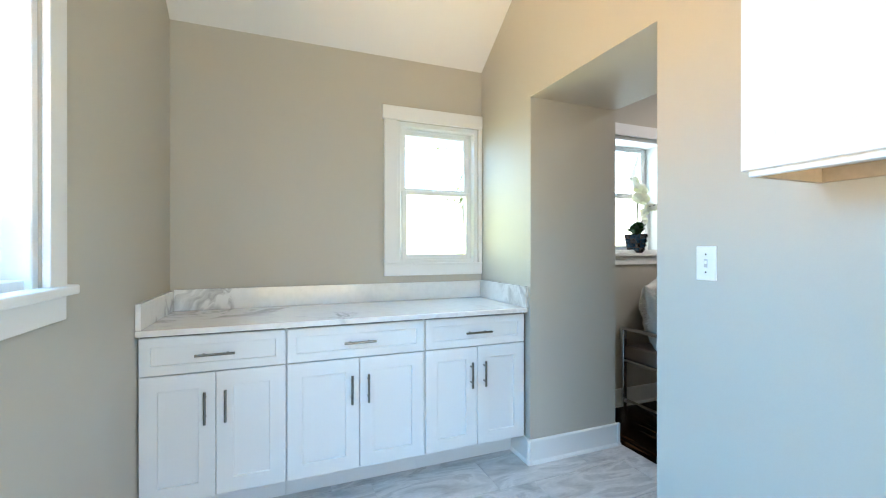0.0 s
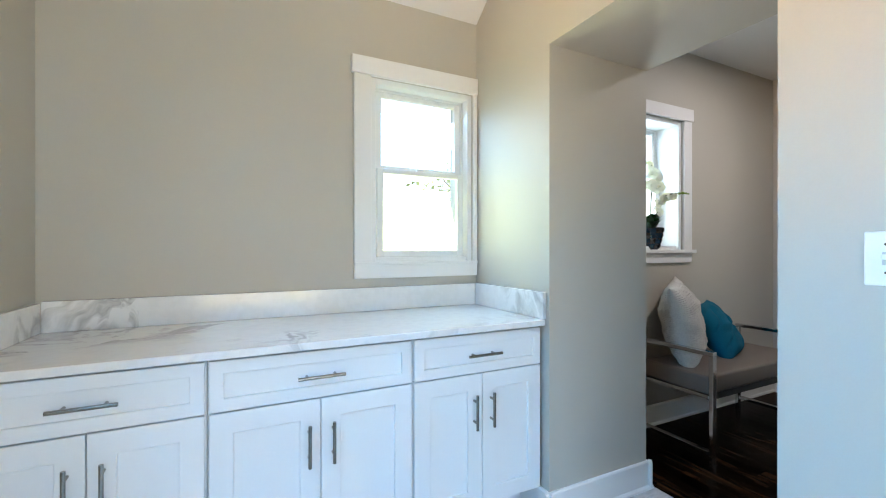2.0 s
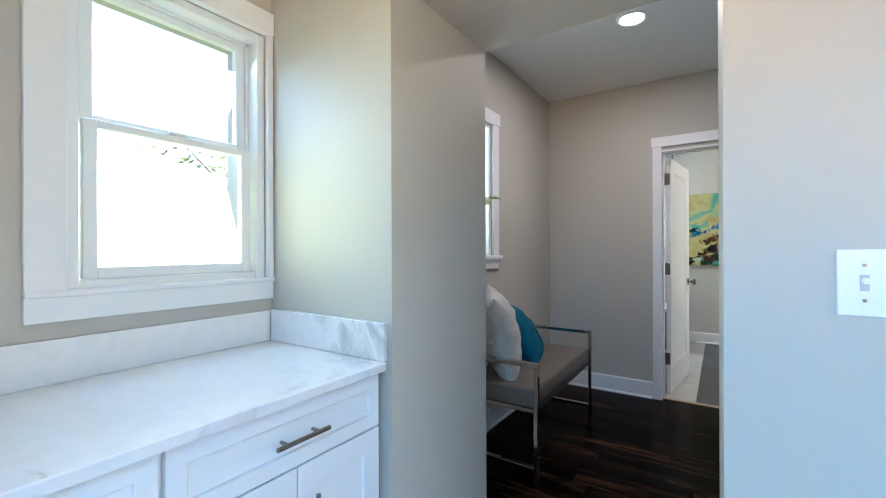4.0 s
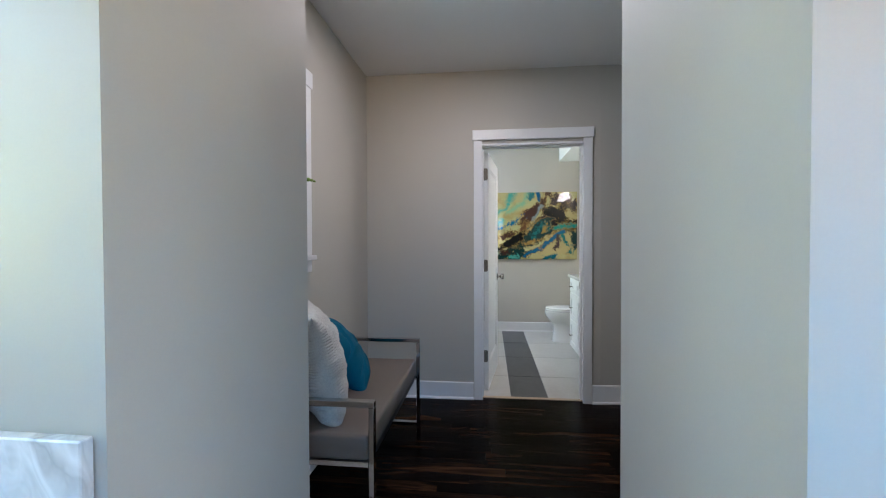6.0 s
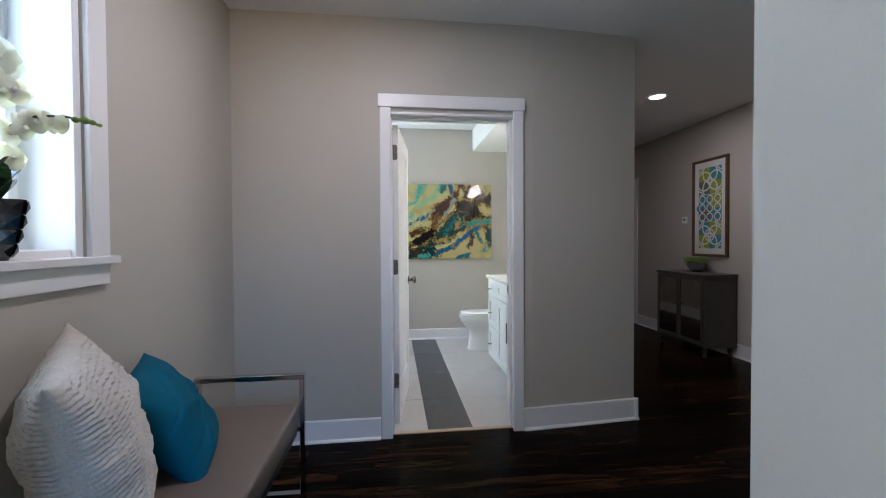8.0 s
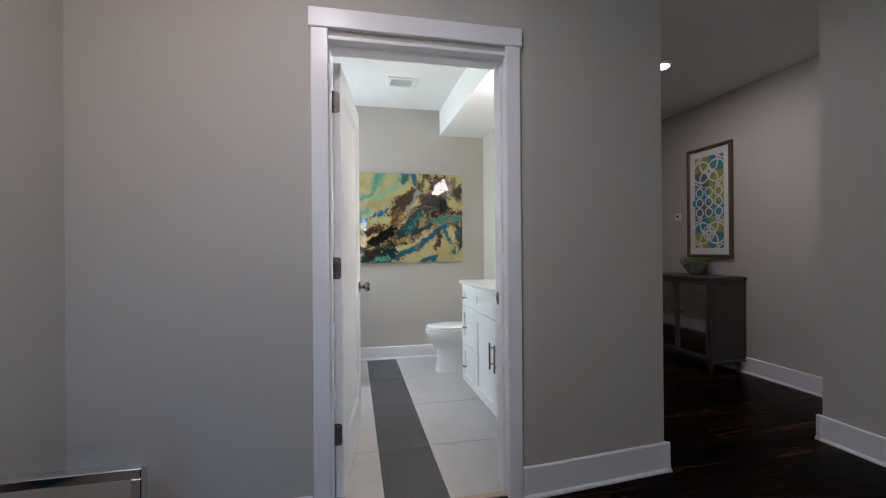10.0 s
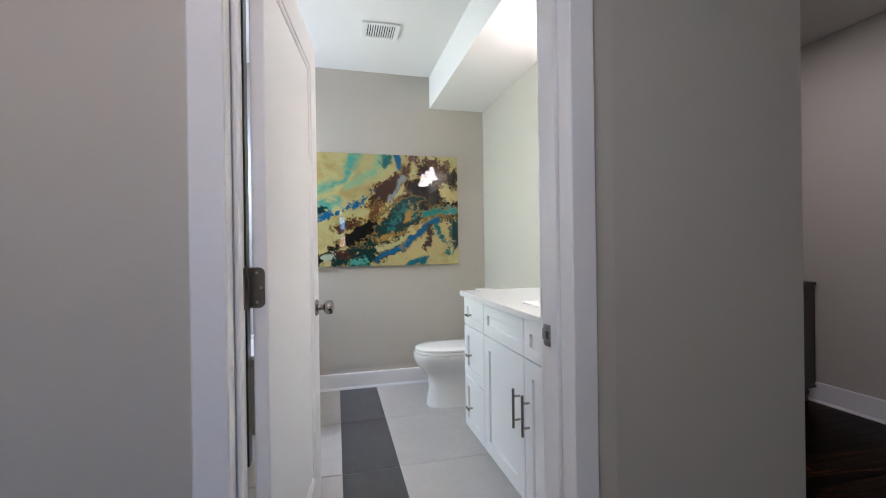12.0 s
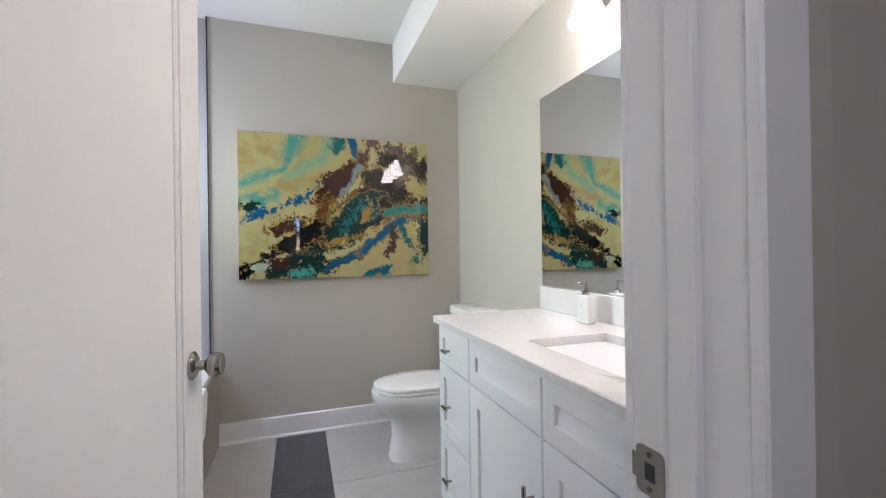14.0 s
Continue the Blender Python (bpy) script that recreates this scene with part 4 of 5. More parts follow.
for dx, dy, dz, size in ((0.02, -0.03, 0.375, 0.050), (-0.03, -0.04, 0.385, 0.048), (0.045, -0.02, 0.365, 0.046), (-0.05, -0.045, 0.44, 0.046), (0.0, -0.03, 0.315, 0.048), (0.03, -0.03, 0.295, 0.050), (-0.04, -0.04, 0.305, 0.046), (0.055, -0.035, 0.305, 0.044),
                         (0.020, -0.050, 0.185, 0.040), (0.040, -0.070, 0.205, 0.040), (0.055, -0.085, 0.225, 0.036), (0.072, -0.105, 0.228, 0.034), (0.090, -0.125, 0.226, 0.030), (0.030, -0.050, 0.125, 0.038)):
    part("flower", blossom(O + Vector((dx, dy, dz)), (rng.uniform(-0.9, 0.1), -1, rng.uniform(-0.2, 0.35)), size, round(dx * 1000)), "petal", orch, "", True)
for dx, dy, dz, r in ((0.108, -0.142, 0.243, 0.009), (0.122, -0.156, 0.245, 0.011), (0.134, -0.168, 0.243, 0.008), (0.147, -0.178, 0.239, 0.006)):
    bm = bmesh.new()
    bmesh.ops.create_uvsphere(bm, u_segments=10, v_segments=8, radius=r, matrix=Matrix.Translation(O + Vector((dx, dy, dz))) @ Matrix.Diagonal((1.25, 1.1, 0.9, 1)))
    part("bud", bm, "bud_green", orch, "", True)

# ---- ceiling lights and vent ----
for x, y in ((3.10, 1.65), (5.36, -0.93)):
    dl = thing("downlight", (x, y, 2.603), "recessed round LED ceiling light, switched on", "ceiling light", "recessed downlights")
    bm = bmesh.new()
    loft(bm, [oval(x, y, 2.6145, 0.088, 0.088), oval(x, y, 2.608, 0.086, 0.086), oval(x, y, 2.605, 0.074, 0.074), oval(x, y, 2.612, 0.066, 0.066)], cap=False)
    part("trim_ring", bm, "plate_white", dl, "", True)
    bm = bmesh.new()
    lathe(bm, x, y, [(0.067, 2.6115), (0.067, 2.6095)], 28)
    part("lens", bm, "lamp_lens", dl, "glowing frosted lens")
SHIFT = Vector((0.035, -0.040, 0.010))
vent = thing("ceiling_vent", (6.10, 1.125, 2.615), "white slotted bathroom exhaust fan grille", "ceiling vent")
part("frame", boxes((5.995, 6.205, 1.000, 1.030, 2.616, 2.6295), (5.995, 6.205, 1.220, 1.250, 2.616, 2.6295), (5.995, 6.020, 1.030, 1.220, 2.616, 2.6295), (6.180, 6.205, 1.030, 1.220, 2.616, 2.6295), bevel=0.003), "plate_white", vent)
part("backing", boxes((6.02, 6.18, 1.03, 1.22, 2.6275, 2.6295)), "dark_gap", vent)
for k in range(12):
    y = 1.037 + k * 0.016
    part("slat", boxes((6.02, 6.18, y, y + 0.008, 2.619, 2.6270)), "plate_white", vent)

SHIFT = Vector((0, 0, 0))
# ---- bathroom door, open into the room ----
DH = Matrix.Translation((4.398, 1.599, 0)) @ pose(0, 0, 0, 0, 0, -6.9)
door = thing("door", (4.398, 1.599, 0), "white one-panel interior door standing open", "door")


def door_part(nm, bm, mat, parent, lab="", smooth=False):
    bmesh.ops.transform(bm, matrix=DH, verts=bm.verts)
    return part(nm, bm, mat, parent, lab, smooth)


DW = 0.760
leafp = door_part("leaf", boxes((0.004, 0.115, -0.036, 0.0, 0.010, 2.005), (DW - 0.115, DW, -0.036, 0.0, 0.010, 2.005), (0.115, DW - 0.115, -0.036, 0.0, 0.010, 0.235), (0.115, DW - 0.115, -0.036, 0.0, 1.885, 2.005), (0.113, DW - 0.113, -0.026, -0.010, 0.233, 1.887), bevel=0.003, seg=2), "trim_paint", door)
bm = bmesh.new()
for x0, x1, z0, z1 in ((0.115, 0.133, 0.235, 1.885), (DW - 0.133, DW - 0.115, 0.235, 1.885), (0.133, DW - 0.133, 0.235, 0.253), (0.133, DW - 0.133, 1.867, 1.885)):
    box(bm, x0, x1, -0.0325, -0.0035, z0, z1, bevel=0.004)
door_part("panel_moulding", bm, "trim_paint", leafp)
for sgn in (-1, 1):
    y = -0.036 if sgn < 0 else 0.0
    bm = bmesh.new()
    kx, kz = DW - 0.066, 0.915
    prof = [(0.034, 0.0), (0.034, 0.003), (0.028, 0.008), (0.013, 0.010), (0.011, 0.028), (0.018, 0.032), (0.0275, 0.040), (0.029, 0.055), (0.026, 0.066), (0.020, 0.068), (0.004, 0.067)]
    loft(bm, [[(kx + r * math.cos(a), y + sgn * d, kz + r * math.sin(a)) for a in [2 * math.pi * i / 24 for i in range(24)]] for r, d in prof])
    door_part("knob", bm, "nickel", leafp, "satin nickel door knob", True)
def hinge_leaf(bm, z, y0, y1, x0, x1, r=0.014):
    """A plate with rounded outer corners at y0, its knuckle side at y1."""
    rim = [(y1, z - 0.050), (y1, z + 0.050)]
    for cz, a0 in ((z + 0.050 - r, 90), (z - 0.050 + r, 180)):
        rim += [(y0 + r + r * math.cos(radians(a0 + k * 18)), cz + r * math.sin(radians(a0 + k * 18))) for k in range(6)]
    loft(bm, [[(x, y, zz) for y, zz in rim] for x in (x0, x1)])


for z in (0.300, 1.062, 1.825):
    bm = bmesh.new()
    hinge_leaf(bm, z, -0.030, 0.010, 0.0012, 0.0042)
    knuckle = door_part("hinge", bm, "aged_nickel", door, "aged nickel butt hinge", True)
    bm = bmesh.new()
    for k in range(5):
        tube(bm, (-0.006, 0.0100, z - 0.050 + k * 0.0202), (-0.006, 0.0100, z - 0.050 + k * 0.0202 + 0.0192), 0.0068, seg=14)
    tube(bm, (-0.006, 0.0100, z - 0.053), (-0.006, 0.0100, z + 0.053), 0.0050, seg=12)
    box(bm, -0.036, -0.006, 0.0050, 0.0095, z - 0.050, z + 0.050)
    door_part("barrel", bm, "aged_nickel", knuckle, "", True)
    for dy, dz in ((-0.012, 0.036), (-0.022, 0.0), (-0.012, -0.036)):
        bm = bmesh.new()
        tube(bm, (-0.0002, dy, z + dz), (0.0014, dy, z + dz), 0.0040, seg=12)
        door_part("screw", bm, "nickel", knuckle)
SHIFT = Vector((0.087, -0.078, -0.005))
sp = thing("strike_plate", (4.262, 0.905, 0.91), "satin nickel strike plate let into the door jamb", "strike plate")
bm = bmesh.new()
rim = []
for cx, cz, a0 in ((4.273, 0.932, 0), (4.246, 0.932, 90), (4.246, 0.888, 180), (4.273, 0.888, 270)):
    rim += [(cx + 0.008 * math.cos(radians(a0 + k * 22.5)), cz + 0.008 * math.sin(radians(a0 + k * 22.5))) for k in range(5)]
loft(bm, [[(x, y, z) for x, z in rim] for y in (0.9045, 0.9072)])
box(bm, 4.279, 4.289, 0.9046, 0.9066, 0.894, 0.926, bevel=0.0008)
plate = part("plate", bm, "nickel", sp, "", True)
part("latch_hole", boxes((4.251, 4.267, 0.9068, 0.9078, 0.899, 0.921), bevel=0.0004), "dark_gap", plate)
for z in (0.8885, 0.9315):
    bm = bmesh.new()
    tube(bm, (4.260, 0.9066, z), (4.260, 0.9080, z), 0.0034, seg=12)
    part("screw", bm, "aged_nickel", plate)
# closed door at the corridor's far end; its beige includes warm light from another room
SHIFT = Vector((0.15, -0.055, 0.0))
fd = thing("door", (7.66, -1.95, 0), "cream interior door, closed, at the end of the corridor, warm light in its colour", "door")
part("leaf", boxes((7.292, 8.038, -1.985, -1.950, 0.008, 2.045), bevel=0.002), "warm_lit_door", fd)
part("panel", boxes((7.42, 7.91, -1.952, -1.944, 0.25, 0.95), (7.42, 7.91, -1.952, -1.944, 1.1, 1.9), bevel=0.004), "warm_lit_door", fd)

# ---- bathroom vanity ----
VAN = Matrix(((-1, 0, 0, 0), (0, 1, 0, 0.684), (0, 0, 1, 0), (0, 0, 0, 1)))
SHIFT = Vector((0.070, -0.046, 0.004))
van = thing("vanity_cabinet", (4.95, 0.42, 0), "white shaker bathroom vanity with three drawers and two doors", "vanity")
VX0, VX1 = 4.300, 5.610
part("body", boxes((VX0, VX1, 0.152, 0.684, 0.095, 0.861), bevel=0.001), "cabinet_paint", van)
part("toe_kick", boxes((VX0, VX1, 0.152, 0.62, 0.0, 0.095)), "cabinet_paint", van)


def van_front(nm, x0, x1, z0, z1, rail):
    return shaker(van, nm, VAN, -x1, -x0, z0, z1, rail)


for z0, z1 in ((0.700, 0.855), (0.402, 0.694), (0.100, 0.396)):
    d = van_front("drawer_front", 5.276, 5.606, z0, z1, 0.048 if z1 - z0 < 0.2 else 0.055)
    bm = bmesh.new()
    zc = (z0 + z1) / 2 - 0.012
    tube(bm, (-5.476, 0.019, zc), (-5.476, 0.044, zc), 0.005, seg=10)
    tube(bm, (-5.452, 0.046, zc), (-5.500, 0.046, zc), 0.006, seg=10)
    bmesh.ops.transform(bm, matrix=VAN, verts=bm.verts)
    part("handle", bm, "nickel", d, "short nickel T-bar pull", True)
van_front("false_front", 4.796, 5.268, 0.700, 0.855, 0.052)
van_front("false_front", 4.306, 4.788, 0.700, 0.855, 0.052)
d = van_front("door", 4.796, 5.268, 0.100, 0.694, 0.066)
bar_pull(d, VAN, -4.836, 0.475, 0.165, True)
d = van_front("door", 4.306, 4.788, 0.100, 0.694, 0.066)
bar_pull(d, VAN, -4.748, 0.475, 0.165, True)
vt = thing("countertop", (4.96, 0.43, 0.862), "white quartz vanity top with grey veins and undermount sink", "countertop")
SX0, SX1, SY0, SY1 = 4.600, 5.040, 0.295, 0.598


def ring4(x0, x1, y0, y1, z):
    return [(x0, y0, z), (x1, y0, z), (x1, y1, z), (x0, y1, z)]


bm = bmesh.new()
OUT, INN = (4.290, 5.640, 0.152, 0.720), (SX0, SX1, SY0, SY1)
loft(bm, [ring4(*OUT, 0.862), ring4(*OUT, 0.887), ring4(4.292, 5.637, 0.153, 0.717, 0.890), ring4(SX0 - 0.002, SX1 + 0.002, SY0 - 0.002, SY1 + 0.002, 0.890), ring4(*INN, 0.888), ring4(*INN, 0.862), ring4(*OUT, 0.862)], cap=False)
bmesh.ops.remove_doubles(bm, verts=bm.verts, dist=1e-5)
part("slab", bm, "quartz", vt)
part("backsplash", boxes((4.290, 5.640, 0.152, 0.172, 0.8905, 0.998), bevel=0.002), "quartz", vt)
bm = bmesh.new()
cx, cy = (SX0 + SX1) / 2, (SY0 + SY1) / 2
loft(bm, [oval(cx, cy, z, a, b2, 40, pw) for z, a, b2, pw in ((0.8615, 0.235, 0.166, 14), (0.8615, 0.2195, 0.1505, 14), (0.79, 0.205, 0.137, 9), (0.74, 0.16, 0.10, 5), (0.735, 0.02, 0.02, 2))], cap=False)
part("sink_basin", bm, "porcelain", vt, "white rectangular porcelain basin", True)
fa = thing("faucet", (4.82, 0.23, 0.890), "chrome single-lever basin faucet behind the sink", "faucet")
bm = bmesh.new()
lathe(bm, 4.82, 0.225, [(0.026, 0.8905), (0.026, 0.90), (0.019, 0.905), (0.019, 0.985), (0.015, 1.0)])
part("body", bm, "chrome", fa, "", True)
part("spout", wire([(4.82, 0.225, 0.965), (4.82, 0.28, 0.985), (4.82, 0.345, 0.968), (4.82, 0.352, 0.95)], 0.011), "chrome", fa, "", True)
part("lever", boxes((4.81, 4.83, 0.20, 0.27, 1.0, 1.008), bevel=0.003), "chrome", fa)
soap = thing("soap_dispenser", (5.215, 0.235, 0.890), "white embossed ceramic soap dispenser with a chrome pump", "soap dispenser")
part("bottle", boxes((5.180, 5.250, 0.213, 0.257, 0.8905, 1.000), bevel=0.008, seg=3), "porcelain", soap, "", True)
bm = bmesh.new()
bmesh.ops.create_uvsphere(bm, u_segments=14, v_segments=8, radius=0.014, matrix=Matrix.Translation((5.215, 0.2572, 0.965)) @ Matrix.Diagonal((1, 0.12, 1, 1)))
part("emboss", bm, "porcelain", soap, "", True)
bm = bmesh.new()
lathe(bm, 5.215, 0.235, [(0.014, 1.0), (0.014, 1.013), (0.006, 1.015), (0.005, 1.040), (0.009, 1.042), (0.009, 1.050)], 16)
box(bm, 5.210, 5.220, 0.235, 0.275, 1.042, 1.049, bevel=0.002)
part("pump", bm, "chrome", soap, "chrome pump", True)
mir = thing("wall_mirror", (5.03, 0.155, 1.003), "frameless rectangular vanity mirror above the backsplash", "mirror")
part("glass", boxes((4.42, 5.640, 0.1515, 0.157, 1.001, 1.912), bevel=0.0015), "mirror", mir)
SHIFT = Vector((0.070, -0.046, -0.035))
lamp = thing("vanity_light", (4.88, 0.2, 2.05), "vanity wall light with frosted bell shades, switched on", "wall light")
part("back_plate", boxes((4.50, 5.26, 0.151, 0.172, 2.130, 2.185), bevel=0.006, seg=2), "nickel", lamp)
for x in (4.62, 4.88, 5.14):
    part("arm", wire([(x, 0.172, 2.16), (x, 0.23, 2.235), (x, 0.265, 2.215)], 0.007), "nickel", lamp, "", True)
    bm = bmesh.new()
    prof = [(0.020, 2.205), (0.026, 2.195), (0.036, 2.150), (0.050, 2.105), (0.066, 2.070), (0.072, 2.052), (0.068, 2.050), (0.044, 2.10), (0.02, 2.17)]
    loft(bm, [oval(x, 0.265, z, r, r, 28) for r, z in prof])
    part("shade", bm, "lamp_glass", lamp, "glowing frosted glass bell shade", True)

# ---- toilet ----
SHIFT = Vector((0.058, -0.044, 0.0))
tl = thing("toilet", (6.25, 0.5, 0), "white two-piece toilet with the lid closed", "toilet")
TX = 6.255
bm = bmesh.new()
loft(bm, [oval(TX, cy, z, a, b2, 32, pw) for z, cy, a, b2, pw in ((0.0, 0.555, 0.122, 0.252, 3.0), (0.03, 0.555, 0.119, 0.249, 2.9), (0.13, 0.56, 0.106, 0.228, 2.5), (0.21, 0.57, 0.108, 0.228, 2.3), (0.25, 0.58, 0.132, 0.250, 2.2), (0.29, 0.592, 0.162, 0.274, 2.1), (0.33, 0.602, 0.180, 0.288, 2.1), (0.37, 0.607, 0.187, 0.293, 2.1), (0.385, 0.607, 0.184, 0.290, 2.1))])
part("bowl", bm, "porcelain", tl, "", True)
bm = bmesh.new()
loft(bm, [oval(TX, 0.61, z, a, b2, 32, 2.15) for z, a, b2 in ((0.3855, 0.176, 0.272), (0.392, 0.183, 0.280), (0.402, 0.182, 0.279), (0.405, 0.178, 0.275))])
part("seat", bm, "porcelain", tl, "", True)
bm = bmesh.new()
loft(bm, [oval(TX, 0.61, z, a, b2, 32, 2.15) for z, a, b2 in ((0.408, 0.178, 0.274), (0.413, 0.182, 0.278), (0.424, 0.180, 0.275), (0.430, 0.165, 0.258), (0.433, 0.10, 0.18), (0.434, 0.02, 0.04))])
part("lid", bm, "porcelain", tl, "", True)
bm = bmesh.new()
loft(bm, [oval(TX, 0.255, z, a, b2, 32, 6) for z, a, b2 in ((0.36, 0.165, 0.085), (0.40, 0.185, 0.095), (0.60, 0.200, 0.100), (0.785, 0.207, 0.102))])
part("tank", bm, "porcelain", tl, "", True)
bm = bmesh.new()
loft(bm, [oval(TX, 0.257, z, a, b2, 32, 6) for z, a, b2 in ((0.786, 0.214, 0.106), (0.812, 0.214, 0.106), (0.826, 0.206, 0.100), (0.830, 0.18, 0.08))])
tlid = part("tank_lid", bm, "porcelain", tl, "", True)
bm = bmesh.new()
lathe(bm, TX, 0.25, [(0.024, 0.8302), (0.024, 0.834), (0.020, 0.836)])
part("flush_button", bm, "chrome", tlid, "round chrome dual-flush button", True)

# ---- art and bathtub ----
SHIFT = Vector((0, 0, 0))
art = thing("wall_art", (6.814, 0.972, 1.480), "glossy abstract fluid-paint panel in teal, gold, blue and brown", "painting")
part("panel", boxes((6.800, 6.828, 0.972 - ART_W / 2, 0.972 + ART_W / 2, 1.480 - ART_H / 2, 1.480 + ART_H / 2), bevel=0.002), "fluid_art", art)
part("hanging_frame", boxes((6.8292, 6.8298, 0.45, 1.49, 1.10, 1.86)), "black_frame", art)
SHIFT = Vector((0.05, -0.035, 0.0))
tub = thing("bathtub", (6.45, 2.10, 0), "built-in bathtub with a beige tiled apron and white rim", "bathtub")
part("apron", boxes((6.06, 6.806, 1.745, 2.584, 0.0, 0.470), bevel=0.003), "deck_tile", tub, "beige tile apron")
bm = bmesh.new()
loft(bm, [oval(6.43, 2.165, z, a, b2, 36, pw) for z, a, b2, pw in ((0.4705, 0.372, 0.418, 12), (0.495, 0.370, 0.416, 12), (0.498, 0.31, 0.36, 6), (0.40, 0.28, 0.33, 4), (0.20, 0.22, 0.27, 3), (0.18, 0.1, 0.1, 2))])
part("basin", bm, "porcelain", tub, "white tub basin", True)
tw = thing("towel", (6.24, 1.74, 0.40), "white towel draped over the rim of the bathtub", "towel")
bm = bmesh.new()
prof = [(1.93, 0.500), (1.80, 0.501), (1.745, 0.502), (1.722, 0.495), (1.716, 0.47), (1.720, 0.40), (1.728, 0.31), (1.732, 0.26)]
rows_t = []
for y, z in prof:
    fall = max(0.0, 0.50 - z)
    rows_t.append([(6.085 + u * (0.205 - 0.30 * fall) + 0.25 * fall, y - 0.006 * math.sin(u * 22) * min(1, fall * 6) - (0.0), z + 0.004 * math.sin(u * 9)) for u in [i / 24 for i in range(25)]])
vs = [[bm.verts.new(q) for q in r] for r in rows_t]
for r0, r1 in zip(vs, vs[1:]):
    for i in range(24):
        bm.faces.new((r0[i], r0[i + 1], r1[i + 1], r1[i]))
bmesh.ops.recalc_face_normals(bm, faces=bm.faces)
bmesh.ops.solidify(bm, geom=bm.faces, thickness=0.008)
part("cloth", bm, "towel", tw, "", True)
solid("edge_trim", boxes((6.822, 6.829, 1.7505, 1.758, 0.0, 2.638)), "black_frame", "thin dark metal tile edge trim", "trim", kind="structure")

SHIFT = Vector((0.098, -0.057, 0.0))
# ---- corridor: console, bowl, picture, thermostat ----
con = thing("console_cabinet", (5.84, -1.72, 0), "grey-brown wooden console with antique mirrored doors on turned legs", "console")
CX0, CX1, CY0, CY1 = 5.440, 6.235, -1.912, -1.525
part("body", boxes((CX0 + 0.012, CX1 - 0.012, CY0, CY1 - 0.012, 0.125, 0.845), bevel=0.003), "console_wood", con)
part("top", boxes((CX0, CX1, CY0, CY1, 0.8455, 0.872), bevel=0.005, seg=2), "console_wood", con)
part("plinth", boxes((CX0 + 0.004, CX1 - 0.004, CY0, CY1 - 0.004, 0.105, 0.1245), bevel=0.003), "console_wood", con)
part("end_panel", boxes((CX0 + 0.006, CX0 + 0.012, CY0 + 0.03, CY1 - 0.042, 0.165, 0.805), bevel=0.002), "console_wood", con)
for x0, x1, hx in ((CX0 + 0.03, 5.8345, 5.812), (5.8405, CX1 - 0.03, 5.863)):
    dr = part("door", boxes((x0, x0 + 0.026, CY1 - 0.012, CY1 + 0.004, 0.14, 0.83), (x1 - 0.026, x1, CY1 - 0.012, CY1 + 0.004, 0.14, 0.83), (x0 + 0.026, x1 - 0.026, CY1 - 0.012, CY1 + 0.004, 0.14, 0.166), (x0 + 0.026, x1 - 0.026, CY1 - 0.012, CY1 + 0.004, 0.804, 0.83), bevel=0.002), "console_wood", con)
    part("mirror_panel", boxes((x0 + 0.024, x1 - 0.024, CY1 - 0.0118, CY1 - 0.004, 0.164, 0.806)), "antique_mirror", dr, "antiqued mirror glass")
    part("handle", tube(bmesh.new(), (hx - 0.03, CY1 + 0.018, 0.52), (hx + 0.03, CY1 + 0.018, 0.52), 0.005, seg=8), "chrome", dr)
for x in (CX0 + 0.05, CX1 - 0.05):
    for y in (CY0 + 0.05, CY1 - 0.045):
        bm = bmesh.new()
        lathe(bm, x, y, [(0.014, 0.0), (0.018, 0.012), (0.013, 0.03), (0.022, 0.055), (0.026, 0.075), (0.018, 0.085), (0.026, 0.1048)], 16)
        part("leg", bm, "console_wood", con, "", True)
bowl = thing("bowl_planter", (5.87, -1.77, 0.872), "faceted silver bowl of green succulents on the console", "planter")
bm = bmesh.new()
rr = [(0.055, 0.8725), (0.125, 0.945), (0.155, 0.985), (0.145, 0.985), (0.11, 0.945)]
loft(bm, [[(5.87 + r * math.cos(a), -1.77 + 0.75 * r * math.sin(a), z) for a in [2 * math.pi * (i + 0.5 * (k % 2)) / 8 for i in range(8)]] for k, (r, z) in enumerate(rr)])
part("bowl", bm, "chrome", bowl, "faceted silver bowl")
rng = random.Random(11)
for k in range(26):
    a, r = rng.uniform(0, 6.28), 0.135 * math.sqrt(rng.random())
    p = Vector((5.87 + r * math.cos(a), -1.77 + 0.72 * r * math.sin(a), 0.965))
    bm = bmesh.new()
    for j in range(9):
        h = rng.uniform(0, 6.28)
        tip = p + Vector((0.040 * math.cos(h), 0.040 * math.sin(h), rng.uniform(0.025, 0.085)))
        tube(bm, p, tip, 0.0075, 0.001, 5)
    part("rosette", bm, "succulent", bowl)
SHIFT = Vector((0.087, -0.055, 0.008))
pic = thing("framed_picture", (5.845, -1.9, 1.04), "tall framed print of green and teal interlaced rings", "picture")
PX0, PX1, PZ0, PZ1 = 5.58, 6.11, 1.035, 2.145
part("frame", boxes((PX0, PX0 + 0.03, -1.919, -1.885, PZ0, PZ1), (PX1 - 0.03, PX1, -1.919, -1.885, PZ0, PZ1), (PX0 + 0.03, PX1 - 0.03, -1.919, -1.885, PZ0, PZ0 + 0.03), (PX0 + 0.03, PX1 - 0.03, -1.919, -1.885, PZ1 - 0.03, PZ1), bevel=0.004), "picture_frame", pic, "dark bronze wood frame")
part("mat", boxes((PX0 + 0.028, PX1 - 0.028, -1.919, -1.905, PZ0 + 0.028, PZ1 - 0.028)), "mat_board", pic, "off-white mat board")
